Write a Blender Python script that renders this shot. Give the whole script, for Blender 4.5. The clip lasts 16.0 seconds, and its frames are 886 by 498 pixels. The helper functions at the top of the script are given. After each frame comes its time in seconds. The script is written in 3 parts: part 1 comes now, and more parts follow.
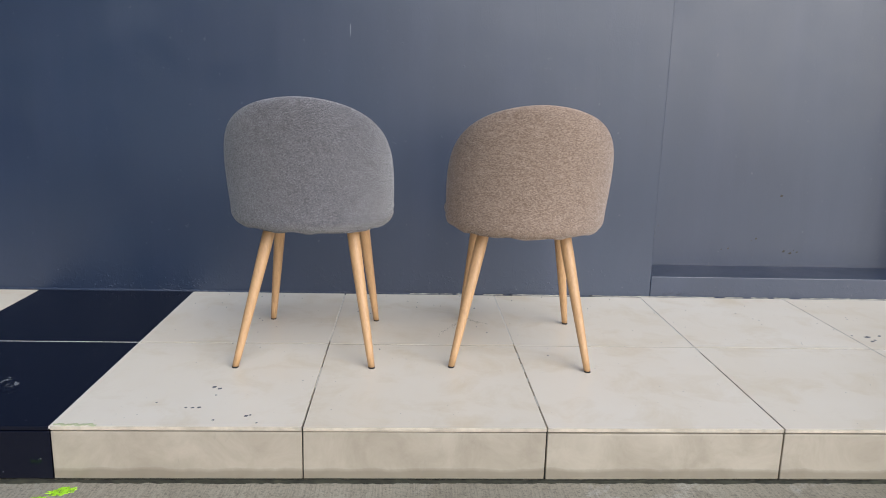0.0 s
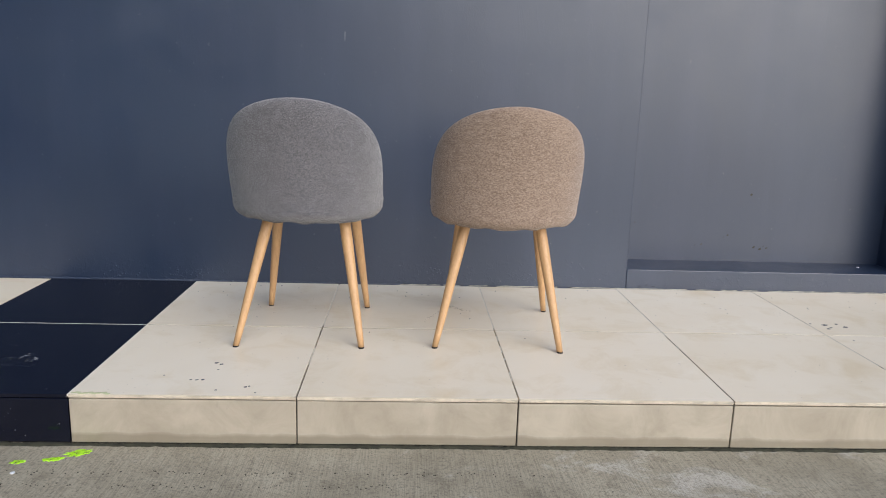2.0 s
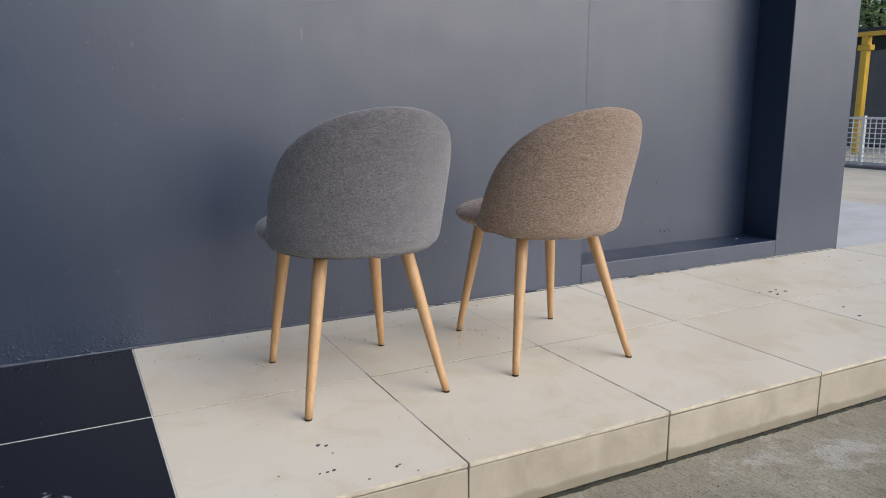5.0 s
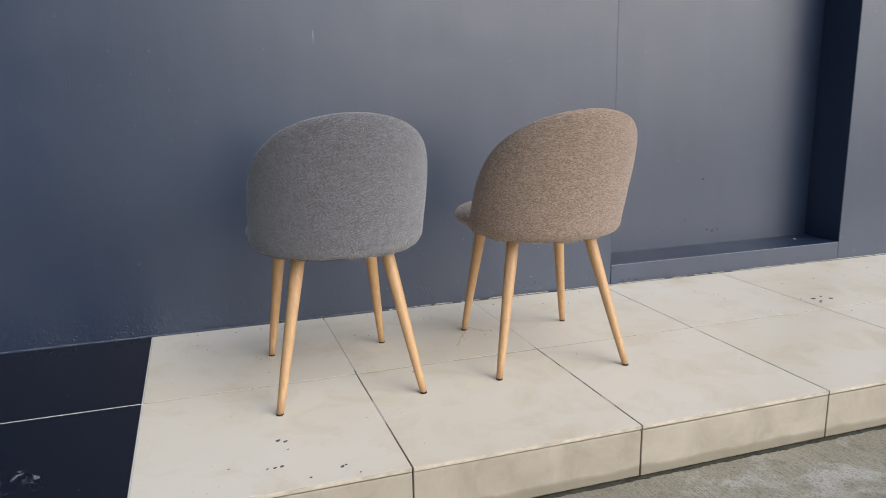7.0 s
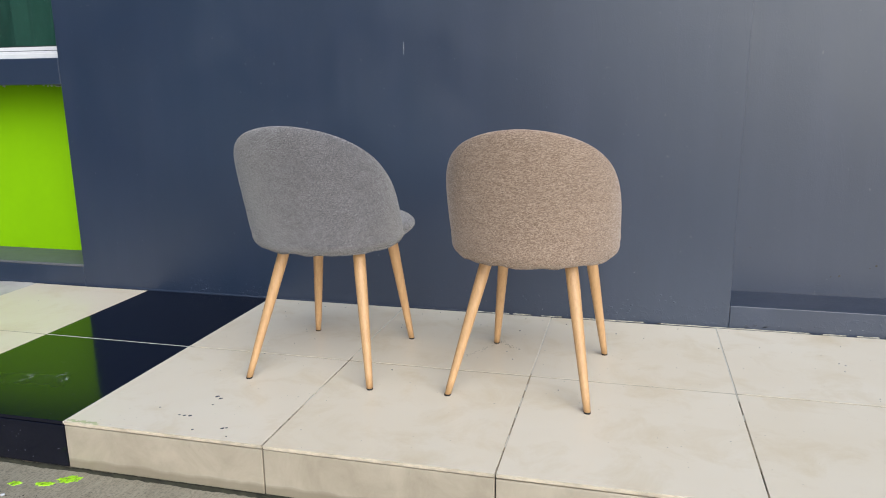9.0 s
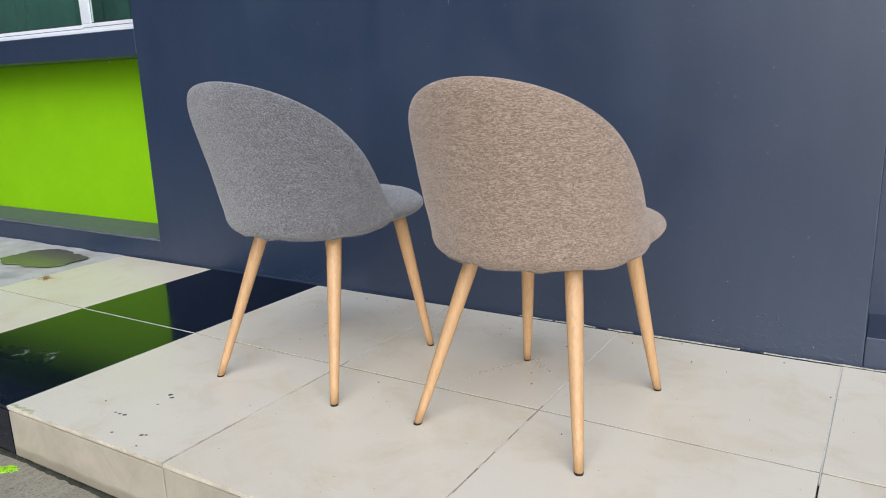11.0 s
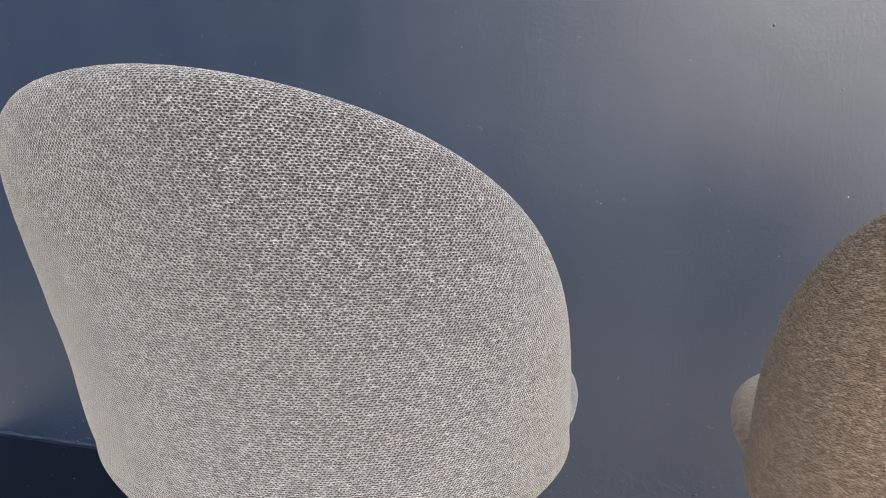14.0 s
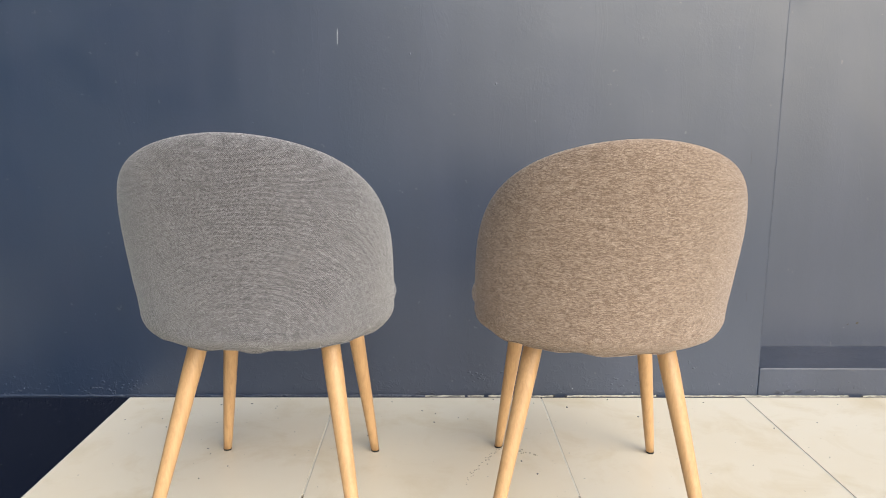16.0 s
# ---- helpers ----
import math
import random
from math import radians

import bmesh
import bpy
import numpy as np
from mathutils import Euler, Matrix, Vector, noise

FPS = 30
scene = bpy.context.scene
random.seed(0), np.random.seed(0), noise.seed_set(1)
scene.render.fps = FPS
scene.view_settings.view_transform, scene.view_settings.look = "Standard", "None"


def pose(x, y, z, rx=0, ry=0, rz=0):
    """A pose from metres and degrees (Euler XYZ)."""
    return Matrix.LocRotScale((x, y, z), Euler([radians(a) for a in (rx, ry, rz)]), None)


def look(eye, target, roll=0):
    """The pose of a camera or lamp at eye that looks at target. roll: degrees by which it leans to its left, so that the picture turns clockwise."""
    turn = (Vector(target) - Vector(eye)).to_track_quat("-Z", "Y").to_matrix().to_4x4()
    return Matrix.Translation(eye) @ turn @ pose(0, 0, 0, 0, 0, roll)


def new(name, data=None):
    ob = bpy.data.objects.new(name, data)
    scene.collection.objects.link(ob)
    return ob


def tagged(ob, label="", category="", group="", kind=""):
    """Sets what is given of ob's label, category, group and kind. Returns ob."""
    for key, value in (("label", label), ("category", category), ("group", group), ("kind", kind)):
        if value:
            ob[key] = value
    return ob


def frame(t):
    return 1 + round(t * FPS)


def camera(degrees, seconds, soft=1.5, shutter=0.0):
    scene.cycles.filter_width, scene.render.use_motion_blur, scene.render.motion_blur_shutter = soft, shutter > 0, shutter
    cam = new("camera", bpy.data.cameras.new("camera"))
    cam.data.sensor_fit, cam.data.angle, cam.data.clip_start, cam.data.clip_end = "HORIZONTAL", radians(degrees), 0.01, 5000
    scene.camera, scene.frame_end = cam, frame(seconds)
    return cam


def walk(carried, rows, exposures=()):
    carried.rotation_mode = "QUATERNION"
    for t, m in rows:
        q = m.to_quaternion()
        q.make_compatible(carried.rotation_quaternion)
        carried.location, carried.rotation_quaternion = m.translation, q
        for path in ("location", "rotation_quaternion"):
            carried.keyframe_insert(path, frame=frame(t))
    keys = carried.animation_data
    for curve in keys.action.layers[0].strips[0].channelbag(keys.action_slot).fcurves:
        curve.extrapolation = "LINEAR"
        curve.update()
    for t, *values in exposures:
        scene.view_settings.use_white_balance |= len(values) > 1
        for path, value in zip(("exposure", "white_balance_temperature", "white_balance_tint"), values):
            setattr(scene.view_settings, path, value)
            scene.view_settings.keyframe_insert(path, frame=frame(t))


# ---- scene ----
cam = camera(62.4, 16.0, soft=1.0)
PATH = [
    (0, (0.85, -1.653, 0.806), (0.945, 0.3, 0.384), 1.5),
    (0.5, (0.874, -1.84, 0.831), (0.97, 0.117, 0.428), 1.9),
    (1, (0.862, -1.978, 0.829), (0.975, -0.022, 0.427), 2.2),
    (1.5, (0.867, -1.991, 0.834), (0.989, -0.036, 0.429), 2.2),
    (2, (0.889, -1.849, 0.801), (0.986, 0.107, 0.391), 1.8),
    (2.5, (0.876, -1.667, 0.769), (0.994, 0.284, 0.347), 1.7),
    (3, (0.757, -1.593, 0.781), (0.972, 0.35, 0.359), 1.7),
    (3.5, (0.426, -1.562, 0.8), (0.832, 0.354, 0.396), 1.4),
    (4, (0.157, -1.439, 0.784), (0.769, 0.425, 0.395), 1.2),
    (4.5, (-0.008, -1.338, 0.806), (0.789, 0.454, 0.413), 0.6),
    (4.7, (-0.0710, -1.3290, 0.7855), (0.7781, 0.4399, 0.3979), 0.15),
    (5.75, (-0.1900, -1.2850, 0.8000), (0.7400, 0.4550, 0.4000), -0.50),
    (6.8, (0.0911, -1.4035, 0.8206), (0.7803, 0.4271, 0.4034), -1.17),
    (7, (0.193, -1.45, 0.828), (0.815, 0.403, 0.406), -1.0),
    (7.5, (0.481, -1.499, 0.833), (0.873, 0.414, 0.4), -0.7),
    (8, (0.826, -1.518, 0.878), (0.926, 0.431, 0.441), -0.7),
    (8.5, (1.154, -1.576, 0.896), (0.944, 0.364, 0.46), -0.7),
    (9, (1.48, -1.524, 0.89), (0.987, 0.363, 0.448), -0.7),
    (9.2, (1.6076, -1.4872, 0.8925), (1.0038, 0.3651, 0.4403), -0.93),
    (10.25, (1.9200, -1.2000, 0.8400), (0.9650, 0.5050, 0.3720), -1.55),
    (11.3, (1.8052, -0.7066, 0.7459), (0.7692, 0.9419, 0.2887), -2.09),
    (11.5, (1.7582, -0.5888, 0.7243), (0.7204, 1.0607, 0.2748), -2.10),
    (12, (1.6511, -0.3273, 0.7144), (0.6460, 1.3445, 0.2731), -1.22),
    (12.5, (1.5466, -0.2065, 0.7213), (0.6301, 1.5175, 0.2877), -0.46),
    (13, (1.3278, -0.1587, 0.7430), (0.5523, 1.6400, 0.3386), 0.19),
    (13.5, (1.0993, -0.1276, 0.7457), (0.4457, 1.7248, 0.3696), 0.40),
    (14, (0.8505, -0.0984, 0.7562), (0.3534, 1.8040, 0.3909), 0.61),
    (14.4, (0.7305, -0.1275, 0.7665), (0.3500, 1.8045, 0.4185), 0.35),
    (14.5, (0.7131, -0.1485, 0.7757), (0.3717, 1.7918, 0.4314), 0.47),
    (15, (0.7632, -0.2883, 0.7957), (0.6263, 1.6805, 0.4714), 0.46),
    (15.5, (0.8675, -0.5387, 0.8045), (0.8608, 1.4349, 0.4802), 0.55),
    (16, (0.8786, -0.8378, 0.8053), (0.9083, 1.1310, 0.4546), 0.34),
]
EXPOSURES = [(0.0, -0.07, 6200, 12), (1.0, -0.03, 6450, 12), (4.5, -0.19, 6450, 12), (7.0, -0.09, 6400, 11), (9.0, 0.03, 6450, 9), (11.5, -0.02, 6150, 11), (12.5, 0.02, 6150, 13), (13.5, 0.26, 6350, 11), (14.0, 0.43, 7000, 10), (14.5, 0.58, 7150, 9), (15.0, 0.60, 7350, 8), (15.5, 0.46, 7500, 7), (16.0, 0.32, 7000, 9)]
walk(cam, [(t, look(eye, target, roll)) for t, eye, target, roll in PATH], EXPOSURES)

# ---- light ----
SUN_WAY = Vector((0.58, -0.95, 0.70))     # from the place towards the brightest part of the veiled sky
world = bpy.data.worlds.new("world")
scene.world = world
world.use_nodes = True
wn = world.node_tree
sky = wn.nodes.new("ShaderNodeTexSky")
sky.sky_type, sky.sun_disc = "NISHITA", False
sky.sun_elevation, sky.sun_rotation = math.asin(SUN_WAY.normalized().z), math.atan2(SUN_WAY.x, SUN_WAY.y)
sky.air_density, sky.dust_density, sky.ozone_density = 1.0, 2.5, 1.0
wn.links.new(sky.outputs[0], wn.nodes["Background"].inputs[0])
wn.nodes["Background"].inputs[1].default_value = 0.15
sun_data = bpy.data.lights.new("sun", "SUN")
sun_data.energy, sun_data.angle, sun_data.color = 2.65, radians(76), (0.89, 0.96, 1.03)
sun = new("sun", sun_data)
sun.matrix_world = look(Vector((1, 0.6, 0)) + 9 * SUN_WAY, (1, 0.6, 0))

# ---- materials ----


class Mat:
    """A small builder for node materials."""

    def __init__(self, name, rough=0.5, metal=0.0, spec=0.5):
        self.m = bpy.data.materials.new(name)
        self.m.use_nodes = True
        self.t = self.m.node_tree
        self.b = self.t.nodes["Principled BSDF"]
        self.b.inputs["Roughness"].default_value = rough
        self.b.inputs["Metallic"].default_value = metal
        self.b.inputs["Specular IOR Level"].default_value = spec
        self.coord = self.t.nodes.new("ShaderNodeTexCoord")

    def put(self, socket, value):
        if hasattr(value, "is_linked"):
            self.t.links.new(value, socket)
        elif isinstance(value, tuple) and len(value) == 3 and socket.type == "RGBA":
            socket.default_value = (*value, 1)
        else:
            socket.default_value = value

    def node(self, kind, **values):
        n = self.t.nodes.new(kind)
        for key, value in values.items():
            self.put(n.inputs[key.replace("_", " ")], value)
        return n

    def space(self, which="Object", scale=(1, 1, 1), turn=(0, 0, 0)):
        n = self.t.nodes.new("ShaderNodeMapping")
        self.put(n.inputs["Vector"], self.coord.outputs[which])
        n.inputs["Scale"].default_value = scale
        n.inputs["Rotation"].default_value = turn
        return n.outputs[0]

    def noise(self, vector, scale, detail=4.0, rough=0.55, distortion=0.0):
        return self.node("ShaderNodeTexNoise", Vector=vector, Scale=scale, Detail=detail, Roughness=rough, Distortion=distortion).outputs[0]

    def ramp(self, fac, *stops):
        n = self.t.nodes.new("ShaderNodeValToRGB")
        self.put(n.inputs[0], fac)
        while len(n.color_ramp.elements) < len(stops):
            n.color_ramp.elements.new(0.5)
        for e, (at, c) in zip(n.color_ramp.elements, stops):
            e.position = at
            e.color = (c, c, c, 1) if isinstance(c, (int, float)) else (*c, 1)
        return n.outputs[0]

    def mix(self, fac, a, b, mode="MIX"):
        n = self.t.nodes.new("ShaderNodeMix")
        n.data_type, n.blend_type = "RGBA", mode
        self.put(n.inputs[0], fac)
        self.put(n.inputs[6], a)
        self.put(n.inputs[7], b)
        return n.outputs[2]

    def math(self, op, a, b=0.0, c=0.0):
        n = self.t.nodes.new("ShaderNodeMath")
        n.operation = op
        for k, x in enumerate((a, b, c)):
            self.put(n.inputs[k], x)
        return n.outputs[0]

    def color(self, c):
        self.put(self.b.inputs["Base Color"], c)
        return self

    def rough(self, r):
        self.put(self.b.inputs["Roughness"], r)
        return self

    def bump(self, *layers):
        """layers: (height, strength, metres)"""
        last = None
        for height, strength, metres in layers:
            n = self.node("ShaderNodeBump", Strength=strength, Distance=metres, Height=height)
            if last is not None:
                self.put(n.inputs["Normal"], last)
            last = n.outputs[0]
        self.put(self.b.inputs["Normal"], last)
        return self


def wall_paint():
    m = Mat("navy_wall_paint", spec=1.0)
    o = m.space()
    big, mid = m.noise(o, 1.3, 3), m.noise(o, 9.0, 4)
    streak = m.noise(m.space(scale=(5, 5, 0.7)), 1.5, 4)
    c = m.mix(m.ramp(big, (0.3, 0.0), (0.7, 1.0)), (0.0095, 0.0215, 0.053), (0.0135, 0.0290, 0.063))
    c = m.mix(m.math("MULTIPLY", m.ramp(streak, (0.46, 0.0), (0.72, 1.0)), 0.42), c, (0.024, 0.038, 0.080))
    specks = m.ramp(m.noise(o, 55.0, 2), (0.745, 0.0), (0.76, 1.0))
    c = m.mix(m.math("MULTIPLY", specks, 0.35), c, (0.12, 0.13, 0.15))
    m.color(c)
    m.rough(m.math("ADD", m.math("MULTIPLY", mid, 0.12), m.math("ADD", m.math("MULTIPLY", m.noise(o, 2.6, 4, 0.6, 0.6), 0.22), 0.25)))
    # lumps and runs of old paint, thickest low on the wall
    sep = m.node("ShaderNodeSeparateXYZ", Vector=m.coord.outputs["Object"])
    low = m.ramp(sep.outputs[2], (0.0, 1.0), (0.14, 0.12), (0.4, 0.05))
    lump = m.math("MULTIPLY", m.ramp(m.noise(o, 34.0, 5, 0.65, 0.6), (0.5, 0.0), (0.72, 1.0)), low)
    orange_peel = m.math("MULTIPLY", m.ramp(m.noise(o, 150.0, 2), (0.45, 0.0), (0.7, 1.0)), m.ramp(m.noise(o, 3.2, 3), (0.42, 0.1), (0.62, 1.0)))
    # ridges left by the trowel and the roller
    ridge = m.ramp(m.noise(m.space(scale=(7, 7, 1.8)), 1.6, 6, 0.62, 0.8), (0.55, 0.0), (0.585, 1.0), (0.62, 0.35))
    m.bump((orange_peel, 0.08, 0.0012), (ridge, 0.07, 0.0012), (m.noise(o, 6.0, 3), 0.15, 0.005), (lump, 0.2, 0.005))
    return m.m


def tile_glaze(name, a, b, stain, rough):
    m = Mat(name)
    o = m.space()
    rnd = m.node("ShaderNodeObjectInfo").outputs["Random"]
    world = m.t.nodes.new("ShaderNodeNewGeometry").outputs["Position"]
    c = m.mix(m.ramp(m.noise(world, 2.2, 4), (0.3, 0.0), (0.72, 1.0)), a, b)
    c = m.mix(m.math("MULTIPLY", rnd, 0.18), c, stain)
    dirt = m.ramp(m.noise(world, 5.5, 6, 0.65, 0.5), (0.50, 0.0), (0.78, 1.0))
    c = m.mix(m.math("MULTIPLY", dirt, 0.6), c, stain)
    scuff = m.ramp(m.noise(m.space(scale=(1, 9, 1), turn=(0, 0, 0.7)), 14.0, 3), (0.70, 0.0), (0.74, 1.0))
    c = m.mix(m.math("MULTIPLY", scuff, 0.12), c, (0.20, 0.19, 0.17))
    pit = m.ramp(m.noise(world, 90.0, 1), (0.775, 0.0), (0.785, 1.0))
    c = m.mix(m.math("MULTIPLY", pit, 0.6), c, (0.16, 0.15, 0.14))
    m.color(c)
    m.rough(m.math("ADD", m.math("MULTIPLY", m.noise(world, 8.0, 5), 0.2), rough))
    m.bump((m.noise(world, 3.0, 2), 0.06, 0.004), (m.noise(world, 160.0, 2), 0.03, 0.001))
    return m.m


def black_glaze():
    m = Mat("black_glazed_tile", spec=0.36)
    world = m.t.nodes.new("ShaderNodeNewGeometry").outputs["Position"]
    smear = m.ramp(m.noise(world, 4.5, 6, 0.7, 1.0), (0.56, 0.0), (0.8, 1.0))
    c = m.mix(m.math("MULTIPLY", smear, 0.25), (0.004, 0.0055, 0.014), (0.026, 0.030, 0.045))
    dust = m.ramp(m.noise(world, 120.0, 1), (0.77, 0.0), (0.785, 1.0))
    c = m.mix(m.math("MULTIPLY", dust, 0.5), c, (0.3, 0.3, 0.3))
    m.color(c)
    m.rough(m.math("ADD", m.math("MULTIPLY", smear, 0.18), 0.10))
    m.bump((m.noise(world, 3.0, 2), 0.04, 0.004))
    return m.m


def riser_glaze():
    m = Mat("grimy_cream_tile")
    world = m.t.nodes.new("ShaderNodeNewGeometry").outputs["Position"]
    sep = m.node("ShaderNodeSeparateXYZ", Vector=world)
    n = m.noise(world, 7.0, 6, 0.65, 0.6)
    c = m.mix(m.ramp(n, (0.35, 0.0), (0.7, 1.0)), (0.49, 0.438, 0.352), (0.36, 0.315, 0.245))
    splash = m.math("ADD", m.math("MULTIPLY", sep.outputs[2], 42.0), m.math("MULTIPLY", m.noise(world, 11.0, 5), 1.1))
    dirt = m.ramp(m.math("ADD", splash, 5.05), (0.62, 1.0), (1.0, 0.25), (1.5, 0.0))
    c = m.mix(m.math("MULTIPLY", dirt, 0.62), c, (0.20, 0.172, 0.12))
    smudge = m.ramp(m.noise(m.space(scale=(1, 1, 0.6)), 16.0, 4, 0.6, 1.5), (0.66, 0.0), (0.76, 1.0))
    c = m.mix(m.math("MULTIPLY", smudge, 0.35), c, (0.25, 0.23, 0.20))
    m.color(c)
    m.rough(m.math("ADD", m.math("MULTIPLY", n, 0.25), 0.30))
    m.bump((m.noise(world, 60.0, 3), 0.05, 0.001))
    return m.m


def concrete():
    m = Mat("broomed_concrete", spec=0.4)
    o = m.space()
    big = m.noise(o, 2.2, 6, 0.62, 0.4)
    fine = m.noise(o, 140.0, 4, 0.7)
    broom = m.noise(m.space(scale=(230, 7, 1), turn=(0, 0, 0.42)), 1.0, 3, 0.6)
    c = m.mix(m.ramp(big, (0.32, 0.0), (0.68, 1.0)), (0.26, 0.232, 0.168), (0.42, 0.382, 0.292))
    c = m.mix(m.math("MULTIPLY", m.ramp(broom, (0.38, 1.0), (0.55, 0.0)), 0.30), c, (0.15, 0.13, 0.10))
    pale = m.ramp(m.noise(o, 3.8, 6, 0.62, 0.9), (0.61, 0.0), (0.70, 1.0))
    c = m.mix(m.math("MULTIPLY", pale, 0.38), c, (0.66, 0.64, 0.60))
    dark = m.ramp(m.noise(o, 13.0, 6, 0.7, 0.5), (0.55, 0.0), (0.68, 1.0))
    c = m.mix(m.math("MULTIPLY", dark, 0.5), c, (0.13, 0.115, 0.085))
    pits = m.ramp(m.noise(o, 75.0, 2), (0.70, 0.0), (0.74, 1.0))
    c = m.mix(m.math("MULTIPLY", pits, 0.7), c, (0.05, 0.045, 0.035))
    c = m.mix(m.math("MULTIPLY", m.ramp(fine, (0.36, 1.0), (0.5, 0.0)), 0.55), c, (0.11, 0.098, 0.075))
    m.color(c)
    m.rough(m.math("SUBTRACT", 0.85, m.math("MULTIPLY", pale, 0.25)))
    m.bump((fine, 0.5, 0.003), (broom, 0.6, 0.003), (big, 0.2, 0.01))
    return m.m


def knit(m, width, height, jitter):
    """Staggered rows of loops of yarn: how far from the hole of each loop, and a tone for each loop."""
    drift = m.node("ShaderNodeTexNoise", Vector=m.space("UV"), Scale=9.0, Detail=1.0).outputs["Color"]
    push = m.node("ShaderNodeVectorMath", Vector=drift)
    push.operation = "SCALE"
    push.inputs["Scale"].default_value = 0.006
    moved = m.t.nodes.new("ShaderNodeVectorMath")
    moved.operation = "ADD"
    m.put(moved.inputs[0], m.coord.outputs["UV"])
    m.put(moved.inputs[1], push.outputs[0])
    sep = m.node("ShaderNodeSeparateXYZ", Vector=moved.outputs[0])
    v = m.math("MULTIPLY", sep.outputs[1], 1 / height)
    row = m.math("FLOOR", v)
    u = m.math("ADD", m.math("MULTIPLY", sep.outputs[0], 1 / width), m.math("MULTIPLY", row, 0.5))
    cell = m.node("ShaderNodeCombineXYZ", X=m.math("FLOOR", u), Y=row).outputs[0]
    chance = m.node("ShaderNodeSeparateColor", Color=m.node("ShaderNodeTexWhiteNoise", Vector=cell).outputs["Color"])
    du = m.math("SUBTRACT", m.math("SUBTRACT", u, m.math("FLOOR", u)), m.math("ADD", m.math("MULTIPLY", chance.outputs[0], jitter), 0.5 - jitter / 2))
    dv = m.math("SUBTRACT", m.math("SUBTRACT", v, row), m.math("ADD", m.math("MULTIPLY", chance.outputs[1], jitter), 0.5 - jitter / 2))
    far = m.math("SQRT", m.math("ADD", m.math("MULTIPLY", du, du), m.math("MULTIPLY", dv, dv)))
    return far, chance.outputs[2]


def gray_fabric():
    m = Mat("gray_woven_fabric", rough=0.9, spec=0.15)
    uv = m.space("UV")
    far, tone = knit(m, 0.0030, 0.0022, 0.38)
    thread = m.noise(m.space("UV", scale=(1, 1.7, 1)), 700.0, 2, 0.7)
    melange = m.noise(m.space("UV", scale=(1, 2.4, 1)), 160.0, 3, 0.78)
    patch = m.noise(m.space("UV", scale=(1, 1.6, 1)), 16.0, 3, 0.6)
    yarn = m.math("ADD", m.math("MULTIPLY", tone, 0.16), m.math("ADD", m.math("MULTIPLY", thread, 0.50), m.math("MULTIPLY", melange, 0.34)))
    c = m.ramp(yarn, (0.35, (0.105, 0.103, 0.112)), (0.50, (0.265, 0.262, 0.282)), (0.65, (0.50, 0.495, 0.525)))
    c = m.mix(m.math("MULTIPLY", m.ramp(patch, (0.40, 0.0), (0.66, 1.0)), 0.16), c, (0.12, 0.115, 0.12))
    hole = m.ramp(far, (0.26, 1.0), (0.46, 0.0))
    c = m.mix(m.math("MULTIPLY", hole, 0.88), c, (0.020, 0.017, 0.018))
    m.color(c)
    m.bump((m.ramp(far, (0.14, 0.0), (0.5, 1.0)), 0.7, 0.0018), (thread, 0.4, 0.001), (m.noise(uv, 14.0, 2), 0.2, 0.004))
    m.b.inputs["Sheen Weight"].default_value = 0.65
    m.b.inputs["Sheen Roughness"].default_value = 0.3
    return m.m


def beige_fabric():
    m = Mat("beige_melange_fabric", rough=0.9, spec=0.15)
    uv = m.space("UV")
    slub = m.noise(m.space("UV", scale=(1, 7.0, 1)), 140.0, 3, 0.7, 0.1)
    hair = m.noise(m.space("UV", scale=(1, 3.4, 1), turn=(0, 0, 0.14)), 470.0, 3, 0.75, 0.2)
    far, tone = knit(m, 0.0050, 0.0017, 0.6)
    patch = m.noise(m.space("UV", scale=(1, 4.5, 1)), 18.0, 4, 0.7)
    f = m.math("ADD", m.math("MULTIPLY", slub, 0.34), m.math("ADD", m.math("MULTIPLY", hair, 0.56), m.math("MULTIPLY", tone, 0.10)))
    c = m.ramp(f, (0.36, (0.092, 0.062, 0.046)), (0.50, (0.356, 0.262, 0.202)), (0.64, (0.77, 0.622, 0.508)))
    c = m.mix(m.math("MULTIPLY", m.ramp(patch, (0.42, 0.0), (0.66, 1.0)), 0.20), c, (0.17, 0.12, 0.09))
    c = m.mix(m.math("MULTIPLY", m.ramp(far, (0.14, 1.0), (0.36, 0.0)), 0.6), c, (0.055, 0.040, 0.030))
    m.color(c)
    m.bump((slub, 0.4, 0.0014), (hair, 0.5, 0.0014), (m.ramp(far, (0.1, 0.0), (0.5, 1.0)), 0.5, 0.0012), (m.noise(uv, 14.0, 2), 0.2, 0.004))
    m.b.inputs["Sheen Weight"].default_value = 0.6
    m.b.inputs["Sheen Tint"].default_value = (1.0, 0.90, 0.83, 1.0)
    m.b.inputs["Sheen Roughness"].default_value = 0.3
    return m.m


def leg_wood():
    m = Mat("oak_print_leg", rough=0.42, spec=0.45)
    g = m.noise(m.space("Object", scale=(150, 150, 2.2)), 1.0, 4, 0.65, 0.7)
    f = m.noise(m.space("Object", scale=(600, 600, 14)), 1.0, 2)
    c = m.ramp(g, (0.3, (0.505, 0.298, 0.144)), (0.5, (0.572, 0.348, 0.172)), (0.7, (0.632, 0.395, 0.200)))
    c = m.mix(m.math("MULTIPLY", m.ramp(f, (0.4, 1.0), (0.55, 0.0)), 0.14), c, (0.42, 0.25, 0.12))
    m.color(c)
    m.bump((f, 0.05, 0.0004))
    return m.m


